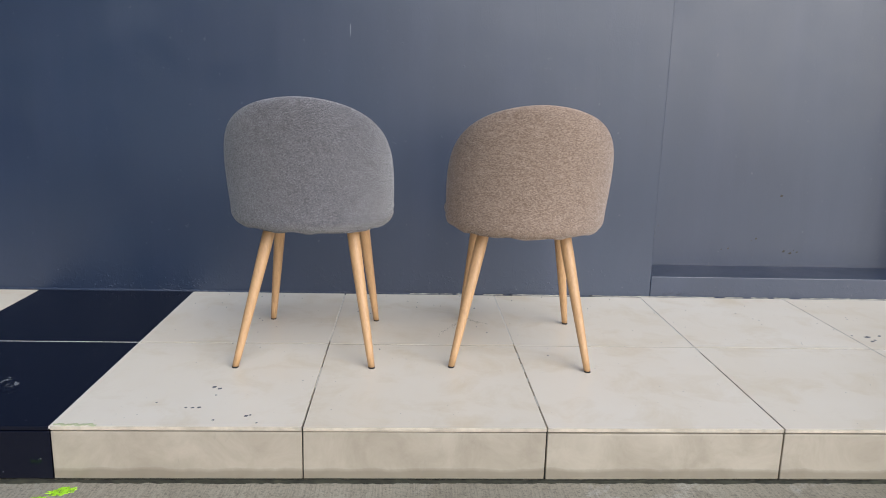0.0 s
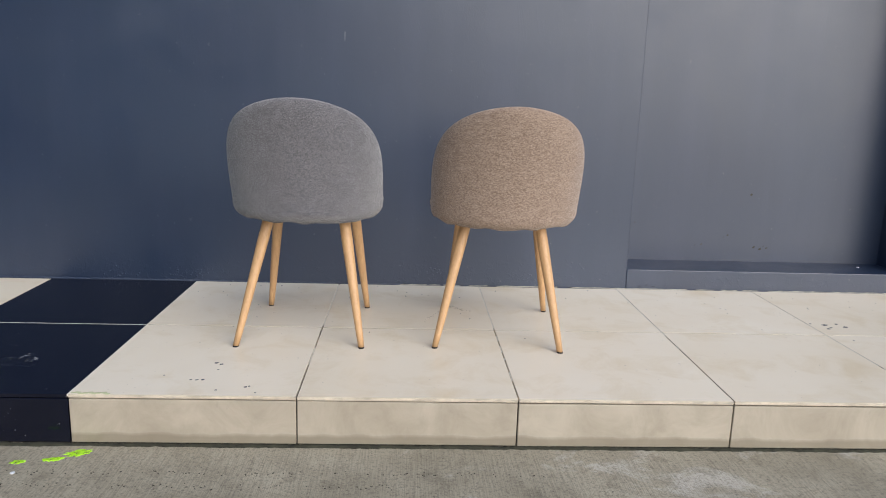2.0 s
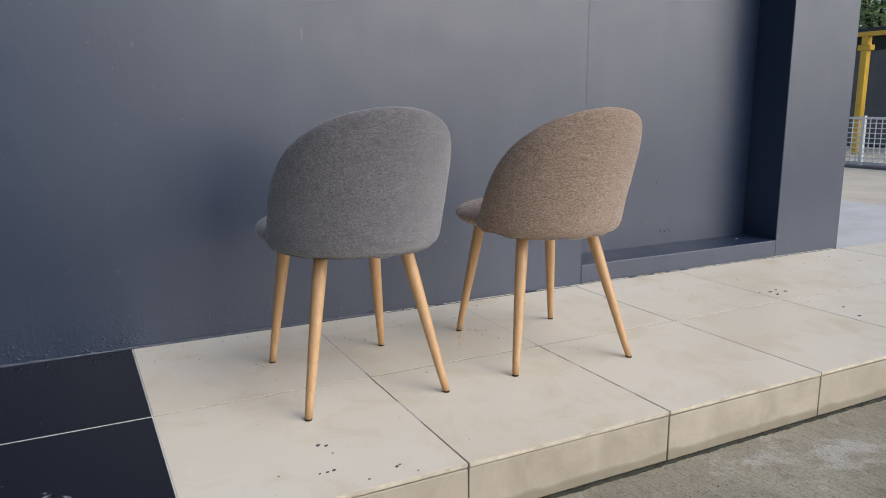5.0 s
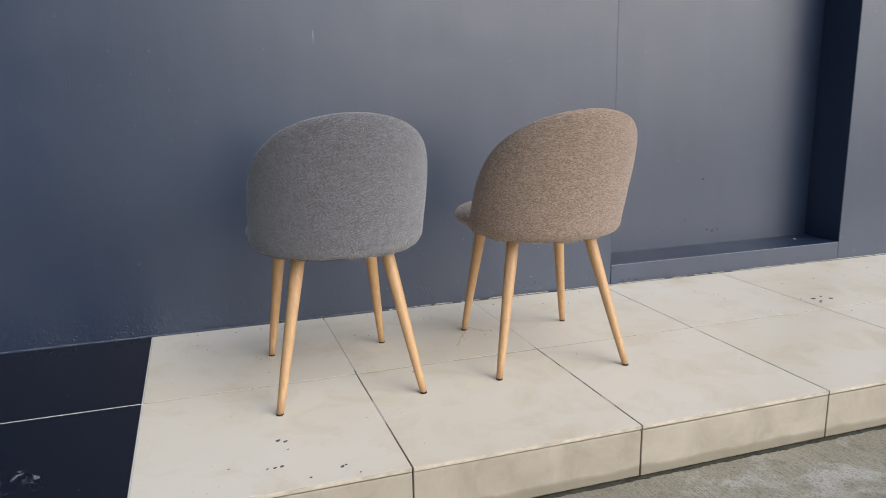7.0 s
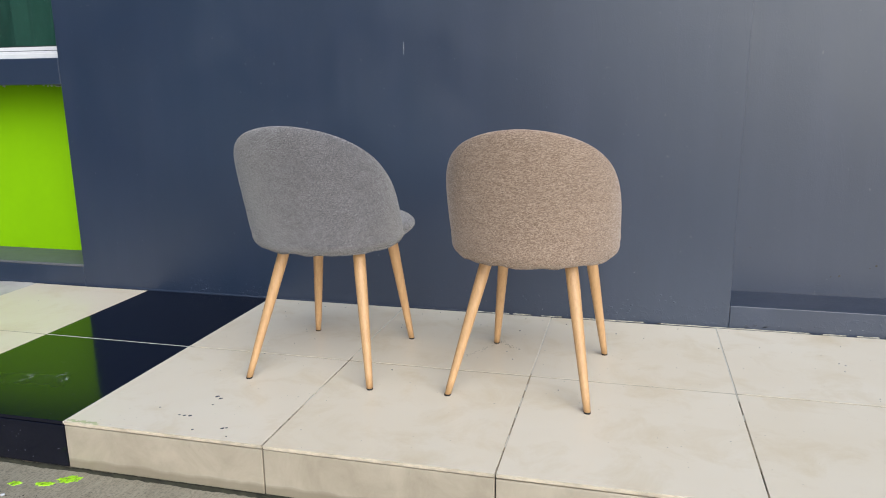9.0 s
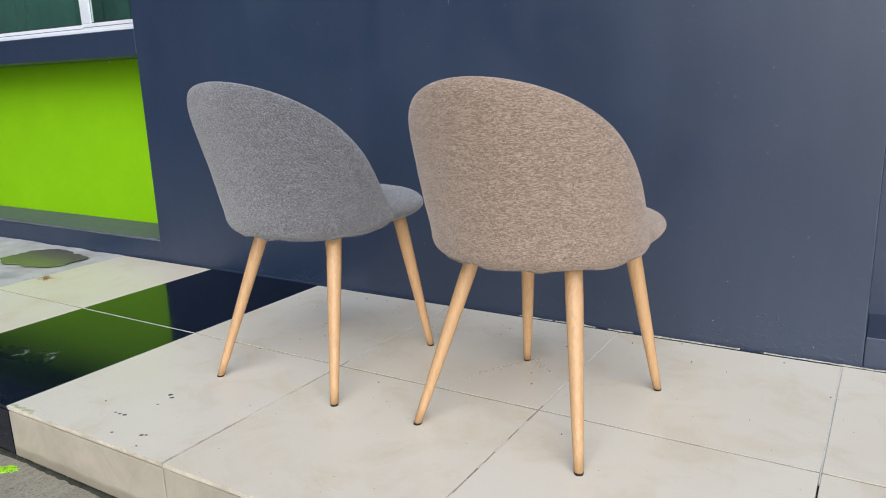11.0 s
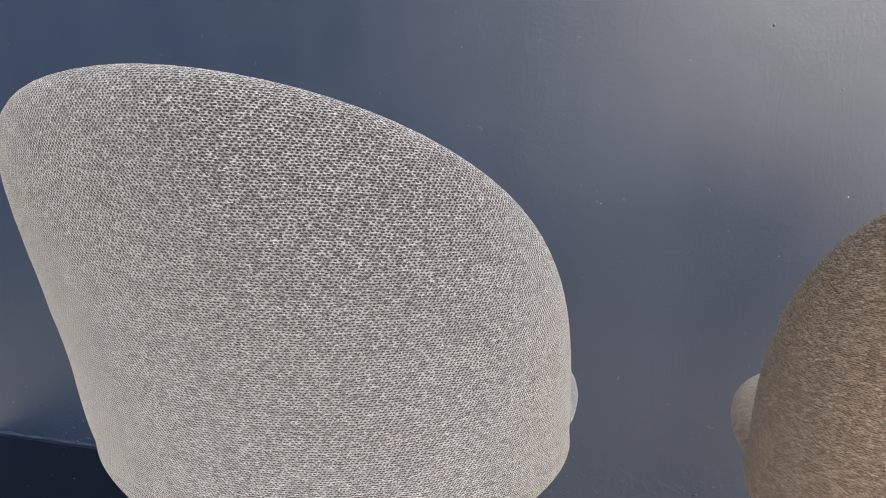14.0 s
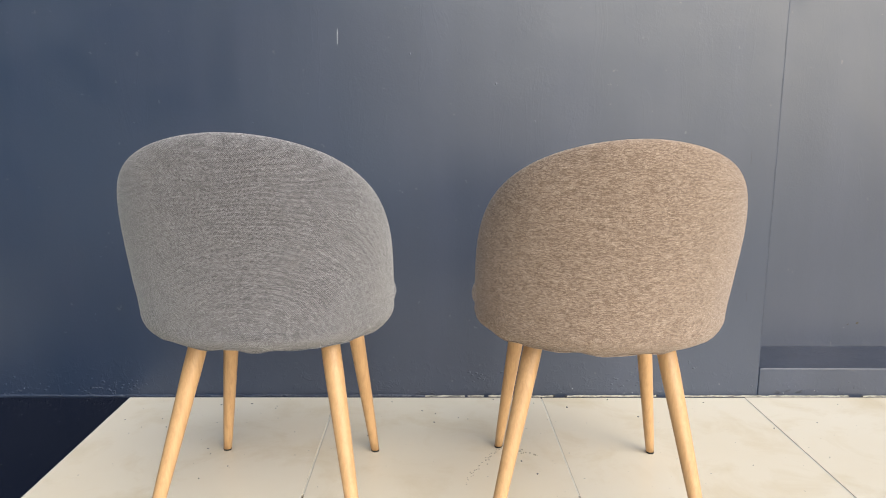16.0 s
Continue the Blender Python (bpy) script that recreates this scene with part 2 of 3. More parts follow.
def plain(name, c, rough=0.6, metal=0.0, vary=0.15, scale=20.0, spec=0.5):
    m = Mat(name, rough, metal, spec)
    n = m.noise(m.space(), scale, 4)
    m.color(m.mix(m.ramp(n, (0.3, 0.0), (0.7, 1.0)), c, tuple(x * (1 - vary) for x in c)))
    m.bump((m.noise(m.space(), scale * 8, 3), 0.1, 0.001))
    return m.m


def glass():
    m = Mat("window_glass", rough=0.02)
    m.color((0.75, 0.85, 0.8))
    m.b.inputs["Transmission Weight"].default_value = 1.0
    return m.m


def thin_coat(name, c, rough, scale, low, high):
    """A thin coat, worn through in spots; on the film the spots left are painted glints."""
    m = Mat(name, rough)
    m.color(c)
    cover = m.ramp(m.noise(m.space(), scale, 6, 0.7, 0.4), (low, 0.0), (high, 1.0))
    m.put(m.b.inputs["Alpha"], cover)
    return m.m


WALL = wall_paint()
CREAM = tile_glaze("cream_glazed_tile", (0.86, 0.785, 0.655), (0.82, 0.725, 0.575), (0.64, 0.51, 0.31), 0.24)
BLACK = black_glaze()
RISER = riser_glaze()
CONCRETE = concrete()
GRAY = gray_fabric()
BEIGE = beige_fabric()
WOOD = leg_wood()
RUBBER = plain("dark_rubber", (0.014, 0.012, 0.011), 0.7)
UNDER = plain("black_underlining", (0.02, 0.02, 0.022), 0.9)
GROUT = plain("dirty_grout", (0.46, 0.37, 0.24), 0.9, vary=0.6, scale=22)
PALE_GROUT = plain("pale_grout", (0.80, 0.76, 0.67), 0.9, vary=0.2, scale=14)
WET = plain("standing_water", (0.17, 0.15, 0.105), 0.22, vary=0.2, scale=5)
BARE = plain("bare_white_cement", (0.58, 0.56, 0.52), 0.9, vary=0.35, scale=6)
RUST = plain("rust_stain", (0.52, 0.45, 0.34), 0.7, vary=0.3, scale=80)
RUST_SPOT = thin_coat("orange_rust", (0.55, 0.36, 0.13), 0.7, 26.0, 0.42, 0.75)
MORTAR = plain("dark_mortar", (0.07, 0.063, 0.05), 0.95, vary=0.5)
GREEN = plain("lime_green_paint", (0.245, 0.55, 0.002), 0.6, vary=0.08, scale=3, spec=0.12)
SILL = plain("gray_green_sill_paint", (0.11, 0.12, 0.14), 0.55)
ALU = plain("white_aluminium", (0.72, 0.73, 0.76), 0.35, vary=0.04)
CURTAIN = plain("green_curtain", (0.04, 0.15, 0.115), 0.8)
GLASS = glass()
CAULK = plain("chipped_white_filler", (0.62, 0.58, 0.48), 0.9, vary=0.6, scale=60)
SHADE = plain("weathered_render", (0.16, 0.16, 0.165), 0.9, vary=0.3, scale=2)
SCRATCH = plain("scraped_wall_paint", (0.30, 0.32, 0.35), 0.8)
FLECK = plain("dark_paint_fleck", (0.09, 0.09, 0.10), 0.7)
SPLASH = thin_coat("lime_paint_splash", (0.40, 0.78, 0.02), 0.6, 70.0, 0.36, 0.5)
CHALK = plain("bare_white_plaster", (0.62, 0.64, 0.68), 0.8)
# the pale opaque patches are glints put into colour and alpha
FILM = thin_coat("film_painted_glints", (0.75, 0.78, 0.80), 0.18, 26.0, 0.58, 0.88)
# paler navy for scuffs and for the painted highlight on the recess edge
SCUFF_HIGHLIGHT = plain("scuff_highlight_navy", (0.050, 0.060, 0.086), 0.5)
SMEAR = plain("thin_lime_smear", (0.60, 0.62, 0.36), 0.5)
BISCUIT = plain("unglazed_tile_edge", (0.68, 0.60, 0.475), 0.8, vary=0.4, scale=25)
PALE_CONCRETE = plain("pale_gray_concrete", (0.60, 0.59, 0.57), 0.85, vary=0.2, scale=4)
CREAM_CONCRETE = plain("cream_yard_concrete", (0.62, 0.55, 0.44), 0.85, vary=0.2, scale=2)
FENCE_WHITE = plain("white_fence_paint", (0.75, 0.76, 0.75), 0.5, vary=0.1)
YELLOW = plain("yellow_steel_paint", (0.72, 0.45, 0.05), 0.45, vary=0.15, scale=8)
DARK_CLADDING = plain("dark_gray_cladding", (0.035, 0.04, 0.048), 0.7, vary=0.3, scale=3)
BARK = plain("tree_bark", (0.12, 0.09, 0.06), 0.9, vary=0.4, scale=12)
LEAF = plain("leaf_green", (0.11, 0.19, 0.035), 0.55, vary=0.5, scale=6)
MOSS = plain("mossy_grime", (0.045, 0.045, 0.028), 0.95, vary=0.6, scale=30)

# ---- building helpers ----


def mesh_of(name, bm, material, smooth=False):
    bmesh.ops.recalc_face_normals(bm, faces=bm.faces)
    me = bpy.data.meshes.new(name)
    bm.to_mesh(me)
    bm.free()
    me.materials.append(material)
    if smooth:
        me.polygons.foreach_set("use_smooth", [True] * len(me.polygons))
    return me


def part(name, bm, material, parent=None, label="", smooth=False):
    ob = new(name, mesh_of(name, bm, material, smooth))
    if parent is not None:
        ob.parent = parent
    return tagged(ob, label)


def box(x0, x1, y0, y1, z0, z1, bevel=0.0, bm=None, segments=2):
    bm = bm or bmesh.new()
    made = bmesh.ops.create_cube(bm, size=1.0, matrix=Matrix.Translation(((x0 + x1) / 2, (y0 + y1) / 2, (z0 + z1) / 2)) @ Matrix.Diagonal((x1 - x0, y1 - y0, z1 - z0, 1)))
    if bevel:
        edges = list({e for v in made["verts"] for e in v.link_edges})
        bmesh.ops.bevel(bm, geom=edges, offset=bevel, segments=segments, profile=0.5, affect="EDGES")
    return bm


def empty(name, x=0, y=0, z=0, turn=0.0):
    ob = new(name)
    ob.matrix_world = pose(x, y, z, 0, 0, turn)
    return ob


# ---- ground, platform ----
GROUND, WALL_Y = -0.145, 1.212
bm = bmesh.new()
rim = [-60, -12, -6, -4, -3, -2, -1, 0, 1, 2, 3, 4, 6, 10, 20, 60]
grid = [[bm.verts.new((x, y, GROUND)) for x in rim] for y in rim]
for j in range(len(rim) - 1):
    for i in range(len(rim) - 1):
        bm.faces.new((grid[j][i], grid[j][i + 1], grid[j + 1][i + 1], grid[j + 1][i]))
tagged(part("ground", bm, CONCRETE), "stained gray broomed concrete ground in front of the step", "ground", kind="structure")

X0, X1 = -1.2, 6.0
floor = part("floor", box(X0 + 0.004, X1, 0.016, 1.2125, GROUND - 0.1, -0.0085), MORTAR)
tagged(floor, "raised step of cream tiles with a stripe of black tiles", "floor", kind="structure")
TILE, GAP = 0.6, 0.0036

# ---- walls ----
TOP = 3.4
BACK = WALL_Y + 0.25
RECESS_Y = WALL_Y + 0.212
REC0, REC1, REC_Z = 1.846, 3.100, 0.086
GRN1, GRN_Z0, GRN_Z1 = -0.940, 0.10, 0.905
WIN_Z = 1.017
LEFT = -3.4
END = 3.598
bm = bmesh.new()
box(GRN1, REC0, WALL_Y, BACK + 0.12, GROUND, TOP, 0.004, bm)
box(REC1, END, WALL_Y, BACK + 0.12, GROUND, TOP, 0.004, bm)
box(REC0, REC1, WALL_Y, RECESS_Y + 0.001, GROUND, REC_Z, 0.003, bm)
box(REC0, REC1, RECESS_Y, BACK + 0.12, GROUND, TOP, 0.0, bm)
box(REC0, REC1, WALL_Y + 0.002, RECESS_Y + 0.001, 2.6, TOP, 0.003, bm)
tagged(part("wall_back", bm, WALL), "navy blue painted wall with a shallow recess and scuffed paint", "wall", kind="structure")
bm = bmesh.new()
box(LEFT, GRN1, WALL_Y, BACK + 0.12, GROUND, GRN_Z0 - 0.012, 0.003, bm)
box(LEFT, GRN1, WALL_Y, BACK + 0.12, GRN_Z1, WIN_Z, 0.003, bm)
box(LEFT, GRN1, WALL_Y, BACK + 0.12, 2.25, TOP, 0.003, bm)
box(-7.0, LEFT, WALL_Y, BACK + 0.12, GROUND, TOP, 0.003, bm)
tagged(part("wall_window", bm, WALL), "navy blue painted wall round a window and a green panel", "wall", kind="structure")
panel = part("wall_panel", box(LEFT, GRN1, BACK, BACK + 0.1, GRN_Z0, GRN_Z1), GREEN)
tagged(panel, "bright lime green painted panel set back in the wall", "wall panel", kind="structure")
part("sill", box(LEFT, GRN1, WALL_Y - 0.002, BACK, GRN_Z0 - 0.012, GRN_Z0, 0.002), SILL, panel, "gray-green painted sill")
# unseen walls, added to keep sky light off the left of the wall
bm = box(-7.2, -7.0, -7.2, 1.2, GROUND, 3.0, 0.0)
box(-6.999, 0.5, -7.2, -7.0, GROUND, 4.2, 0.0, bm)
tagged(part("wall_west", bm, SHADE), "plain gray unseen walls added to block the low sky", "wall", kind="structure")

# ---- window ----
FY = WALL_Y + 0.125
win = empty("window_1", -2.1, FY, WIN_Z)
tagged(win, "white aluminium sliding window with a green curtain behind the glass", "window", kind="structure")


def bar(name, x0, x1, z0, z1, y0=0.0, y1=0.05, bev=0.003, material=ALU):
    p = part(name, box(x0, x1, FY + y0, FY + y1, z0, z1, bev), material)
    p.parent = win
    p.matrix_parent_inverse = win.matrix_world.inverted()
    return p


bar("window_frame", LEFT, GRN1 - 0.001, WIN_Z, WIN_Z + 0.026, -0.012, 0.09)
bar("window_frame", GRN1 - 0.026, GRN1 - 0.001, WIN_Z + 0.0265, 2.22, 0.0, 0.09)
bar("window_frame", LEFT, GRN1 - 0.001, 2.2205, 2.249, 0.0, 0.09)
MEET = -1.480
for x0, x1, y in ((MEET, GRN1 - 0.0265, 0.004), (LEFT + 0.02, MEET - 0.008, 0.036)):
    bar("sash_rail", x0, x1, WIN_Z + 0.0265, WIN_Z + 0.056, y, y + 0.025)
    # dark strip proud of the rail, coloured as the shade in a groove
    bar("rail_groove", x0 + 0.002, x1 - 0.002, WIN_Z + 0.037, WIN_Z + 0.040, y - 0.0008, y + 0.004, 0.0, SILL)
    bar("sash_stile", x0, x0 + 0.056, WIN_Z + 0.0565, 2.2, y, y + 0.025)
    bar("sash_stile", x1 - 0.052, x1, WIN_Z + 0.0565, 2.2, y, y + 0.025)
    bar("gasket", x0 + 0.0565, x1 - 0.0525, WIN_Z + 0.0565, WIN_Z + 0.060, y + 0.008, y + 0.017, 0.0, RUBBER)
    g = bar("pane", x0 + 0.0565, x1 - 0.0525, WIN_Z + 0.0605, 2.2, y + 0.010, y + 0.015, 0.0, GLASS)
    g.visible_shadow = False
bm = bmesh.new()
cols = 160
top_row = [bm.verts.new((LEFT + (GRN1 - LEFT) * i / cols, FY + 0.15 + 0.018 * math.sin(i * 0.9) + 0.006 * math.sin(i * 2.3), 2.25)) for i in range(cols + 1)]
low_row = [bm.verts.new((v.co.x, v.co.y, WIN_Z)) for v in top_row]
for i in range(cols):
    bm.faces.new((top_row[i], top_row[i + 1], low_row[i + 1], low_row[i]))
bmesh.ops.solidify(bm, geom=bm.faces[:], thickness=0.002)
curtain = part("curtain", bm, CURTAIN, smooth=True)
tagged(curtain, "dark green curtain hanging in folds behind the window", "curtain")

# ---- the yard past the end of the wall ----
bm = box(END + 0.002, 5.55, 1.2135, 12.0, GROUND - 0.1, -0.012, 0.0)
tagged(part("pavement_near", bm, PALE_CONCRETE), "pale gray concrete slab beyond the end of the wall", "pavement", kind="structure")
bm = box(5.59, 15.5, 1.2135, 12.0, GROUND - 0.1, -0.020, 0.0)
box(6.001, 15.5, -3.0, 1.213, GROUND - 0.1, -0.020, 0.0, bm)
tagged(part("pavement_far", bm, CREAM_CONCRETE), "sunlit cream concrete yard in front of the fence", "pavement", kind="structure")
# dark strip that stands in for a shadow line across the yard
bm = box(5.555, 5.585, 1.2135, 12.0, GROUND - 0.1, -0.045, 0.0)
tagged(part("drain_slot", bm, MORTAR), "dark strip painted as a shadow line between two concrete slabs", "pavement", kind="structure")


def mesh_fence(x, y0, y1, high):
    fence = empty("mesh_fence", x, y0, -0.02)
    tagged(fence, "white painted wire mesh fence on the yard", "fence")

    def add(name, *b):
        p = part(name, box(*b), FENCE_WHITE)
        p.parent = fence
        p.matrix_parent_inverse = fence.matrix_world.inverted()

    y = y0
    while y < y1 + 0.01:
        add("post", x - 0.022, x + 0.022, y - 0.022, y + 0.022, -0.02, high, 0.004)
        y += 1.5
    for z in (0.04, high - 0.03):
        add("rail", x - 0.012, x + 0.012, y0, y1, z - 0.014, z + 0.014, 0.003)
    n = 9
    for k in range(1, n):
        z = 0.04 + (high - 0.07) * k / n
        add("wire", x - 0.007, x + 0.007, y0, y1, z - 0.006, z + 0.006)
    bm = bmesh.new()
    y = y0 + 0.06
    while y < y1:
        bm_verts = bmesh.ops.create_cube(bm, size=1.0)["verts"]
        for v in bm_verts:
            v.co = Vector((x - 0.011 + v.co.x * 0.008, y + v.co.y * 0.010, 0.04 + (v.co.z + 0.5) * (high - 0.07)))
        y += 0.075
    p = tagged(part("mesh_wires", bm, FENCE_WHITE), kind="stuff")
    p.parent = fence
    p.matrix_parent_inverse = fence.matrix_world.inverted()


mesh_fence(8.75, 0.0, 9.0, 0.62)
bm = box(8.60, 8.90, -0.1, 9.1, -0.025, 0.012, 0.01)
tagged(part("kerb", bm, SHADE), "low gray concrete kerb under the mesh fence", "kerb", kind="structure")


def yellow_frame(x, y):
    frame_top = 1.83
    gantry = empty("steel_frame", x, y, -0.02)
    tagged(gantry, "yellow painted steel frame with a flat cap", "steel frame")

    def add(name, *b):
        p = part(name, box(*b), YELLOW)
        p.parent = gantry
        p.matrix_parent_inverse = gantry.matrix_world.inverted()

    for dy in (0.0, 2.4):
        add("post", x - 0.05, x + 0.05, y - dy - 0.05, y - dy + 0.05, -0.02, frame_top - 0.27, 0.006)
        add("bracket", x - 0.06, x + 0.06, y - dy - 0.10, y - dy + 0.10, frame_top - 0.269, frame_top - 0.19, 0.006)
        add("head", x - 0.05, x + 0.05, y - dy - 0.05, y - dy + 0.05, frame_top - 0.189, frame_top - 0.061, 0.006)
    add("beam", x - 0.07, x + 0.07, y - 2.56, y + 0.16, frame_top - 0.06, frame_top, 0.008)


yellow_frame(10.9, 6.0)
shed = empty("storage_building", 14.0, 4.0, -0.02)
tagged(shed, "dark gray low storage building behind the fence", "building")
for name, b, material in (("wall", (13.0, 13.2, -3.0, 12.0, -0.02, 1.95), DARK_CLADDING), ("wall", (13.2, 18.0, 11.8, 12.0, -0.02, 1.95), DARK_CLADDING),
                          ("roof", (12.6, 18.2, -3.2, 12.2, 1.951, 2.06), DARK_CLADDING), ("shutter", (12.965, 12.999, 3.4, 5.2, 0.0, 1.7), SHADE),
                          ("shutter", (12.965, 12.999, 6.6, 8.4, 0.0, 1.7), SHADE)):
    p = part(name, box(*b, 0.004), material)
    p.parent = shed
    p.matrix_parent_inverse = shed.matrix_world.inverted()


def tree(x, y, high, spread, seed):
    r = random.Random(seed)
    t = empty("tree", x, y, -0.02)
    tagged(t, "leafy green tree standing behind the storage building", "tree", group="trees behind the yard")
    bm = bmesh.new()
    tips = []

    def limb(a, b, r0, r1, bm):
        way = (b - a).normalized()
        side = way.orthogonal().normalized()
        up = way.cross(side)
        rings = []
        for k in range(5):
            f = k / 4
            c = a.lerp(b, f) + side * 0.12 * r0 * math.sin(5 * f + a.x)
            q = r0 + (r1 - r0) * f
            rings.append([bm.verts.new(c + q * (math.cos(i * math.pi / 4) * side + math.sin(i * math.pi / 4) * up)) for i in range(8)])
        for one, two in zip(rings, rings[1:]):
            for i in range(8):
                bm.faces.new((one[i], one[(i + 1) % 8], two[(i + 1) % 8], two[i]))

    fork = Vector((0, 0, high * 0.42))
    limb(Vector((0, 0, 0)), fork, 0.17, 0.11, bm)
    for k in range(8):
        a = k * 0.785 + r.uniform(-0.3, 0.3)
        tip = fork + Vector((math.cos(a) * spread * r.uniform(0.4, 0.85), math.sin(a) * spread * r.uniform(0.4, 0.85), high * r.uniform(0.06, 0.5)))
        limb(fork, tip, 0.07, 0.02, bm)
        tips += [tip, fork.lerp(tip, 0.65)]
    part("trunk", bm, BARK, t, smooth=True)
    bm = bmesh.new()
    for tip in tips:
        for _ in range(170):
            c = tip + Vector((r.gauss(0, 0.42), r.gauss(0, 0.42), r.gauss(0, 0.30)))
            u = Vector((r.gauss(0, 1), r.gauss(0, 1), r.gauss(0, 0.6))).normalized()
            w = u.orthogonal().normalized()
            n, size = u.cross(w), r.uniform(0.05, 0.11)
            bm.faces.new([bm.verts.new(c + p) for p in (-u * size, w * size * 0.45 + n * 0.01, u * size, -w * size * 0.45 + n * 0.01)])
    me = bpy.data.meshes.new("crown")
    bm.to_mesh(me)
    bm.free()
    me.materials.append(LEAF)
    crown = new("crown", me)
    crown.parent = t


for k, (x, y, high, spread) in enumerate(((16.4, 9.4, 4.6, 2.1), (19.5, 6.0, 5.2, 2.4), (19.0, 12.5, 5.0, 2.3), (17.5, 1.5, 4.8, 2.2))):
    tree(x, y, high, spread, 300 + k)

# ---- chairs ----
# the padded back: a dome in angle and height, wrapped round the seat
A, B, TH, ZC, HU, HD = 0.234, 0.2063, 1.6968, 0.4396, 0.3274, 0.0472
NU, ND, LEANS, CURVE, FLARE, MX = 1.89, 1.6246, 0.1365, -0.2655, 0.3691, 1.499
W4, W3, W6 = -0.0356, -0.0734, 0.0008
THICK, EDGE, WIDEN = 0.0487, 2.4828, 0.1734


def back_point(r, al, side):
    c, s = math.cos(al), math.sin(al)
    up = s > 0
    r0, r = r, r * (1 + W4 * math.cos(4 * al) + W3 * math.sin(3 * al) + W6 * math.cos(6 * al))
    cc = math.copysign(abs(c) ** (2 / (NU if up else ND)), c)
    ss = math.copysign(abs(s) ** (2 / (MX if up else ND)), s)
    th, z = r * TH * cc, r * ss * (HU if up else HD)
    w = 1 + FLARE * z + WIDEN * z * z
    x, y = A * w * math.sin(th), -B * w * math.cos(th) - LEANS * z + CURVE * z * z
    nx, ny = B * math.sin(th), -A * math.cos(th)
    n = math.hypot(nx, ny)
    h = side * THICK / 2 * math.sqrt(max(0.0, 1 - r0 ** (EDGE + 4.0 * max(0.0, s) ** 1.5)))
    turned = THICK / 2 - side * h
    return (x + nx / n * h, y + ny / n * h, ZC + z), (A * w * th + cc * turned, z * 1.03 + ss * turned)


def backrest(wobble):
    bm = bmesh.new()
    layer = bm.loops.layers.uv.new("UVMap")
    na = 144
    rs = [0.12, 0.25, 0.4, 0.55, 0.68, 0.77, 0.84, 0.89, 0.925, 0.95, 0.968, 0.981, 0.990, 0.996, 0.999]
    where = {}

    def ring(r, side):
        out = []
        for k in range(na):
            p, t = back_point(r, (k + 0.5) / na * 2 * math.pi, side)
            push = 0.0030 * noise.noise(Vector((p[0] * 9 + wobble, p[1] * 9, p[2] * 9)))
            hem = 0.006 * noise.noise(Vector((p[0] * 22 + wobble, p[1] * 22, 3.0))) if p[2] < ZC and r > 0.9 else 0.0
            v = bm.verts.new((p[0], p[1] + push, p[2] + hem))
            where[v] = t
            out.append(v)
        return out

    rings = [ring(r, 1) for r in rs] + [ring(1.0, 1)] + [ring(r, -1) for r in reversed(rs)]
    for one, two in zip(rings, rings[1:]):
        for k in range(na):
            f = bm.faces.new((one[k], one[(k + 1) % na], two[(k + 1) % na], two[k]))
    for last, side in ((rings[0], 1), (rings[-1], -1)):
        p, t = back_point(0.0, 1.0, side)
        mid = bm.verts.new(p)
        where[mid] = t
        for k in range(na):
            bm.faces.new((last[k], last[(k + 1) % na], mid))
    for f in bm.faces:
        for l in f.loops:
            l[layer].uv = where[l.vert]
    return bm


def seam(wobble):
    """A thin welt along the lower edge of the back."""
    bm = bmesh.new()
    layer = bm.loops.layers.uv.new("UVMap")
    na, ns = 72, 6
    rows, where = [], {}
    for k in range(na + 1):
        al = math.pi * (1.04 + 0.92 * k / na)
        p, at = back_point(0.985, al, 1)
        hem = 0.006 * noise.noise(Vector((p[0] * 22 + wobble, p[1] * 22, 3.0)))
        c = Vector((p[0], p[1], p[2] + hem - 0.001))
        out = Vector((p[0], p[1], 0)).normalized()
        rows.append([bm.verts.new(c + 0.0015 * (math.cos(2 * math.pi * j / ns) * out + math.sin(2 * math.pi * j / ns) * Vector((0, 0, 1)))) for j in range(ns)])
        for j, v in enumerate(rows[-1]):
            where[v] = (at[0], at[1] - 0.0015 * j)
    for one, two in zip(rows, rows[1:]):
        for j in range(ns):
            f = bm.faces.new((one[j], one[(j + 1) % ns], two[(j + 1) % ns], two[j]))
            for l in f.loops:
                l[layer].uv = where[l.vert]
    return bm


def seat_pad(wobble):
    yc, ly, wx, zc, h, n = 0.0463, 0.2257, 0.2460, 0.4415, 0.0453, 2.647
    bm = bmesh.new()
    layer = bm.loops.layers.uv.new("UVMap")
    na, nb = 96, 20
    rows = []
    for j in range(1, nb):
        b = -math.pi / 2 + math.pi * j / nb
        r = math.cos(b) ** 0.5
        row = []
        for k in range(na):
            a = 2 * math.pi * k / na
            c, s = math.cos(a), math.sin(a)
            y = yc + ly * math.copysign(abs(s) ** (2 / n), s) * r
            wide = 1.0 - 0.13 * max(0.0, -(y - yc) / ly)
            x = wx * wide * math.copysign(abs(c) ** (2 / n), c) * r
            z = zc + h * math.sin(b) + 0.002 * noise.noise(Vector((x * 9 + wobble, y * 9, 7.0)))
            row.append(bm.verts.new((x, y, z)))
        rows.append(row)
    for one, two in zip(rows, rows[1:]):
        for k in range(na):
            bm.faces.new((one[k], one[(k + 1) % na], two[(k + 1) % na], two[k]))
    bm.faces.new(rows[0])
    bm.faces.new(rows[-1])
    for f in bm.faces:
        for l in f.loops:
            v = l.vert.co
            l[layer].uv = (v.x + 1.9, v.y + (v.z - zc))
    return bm


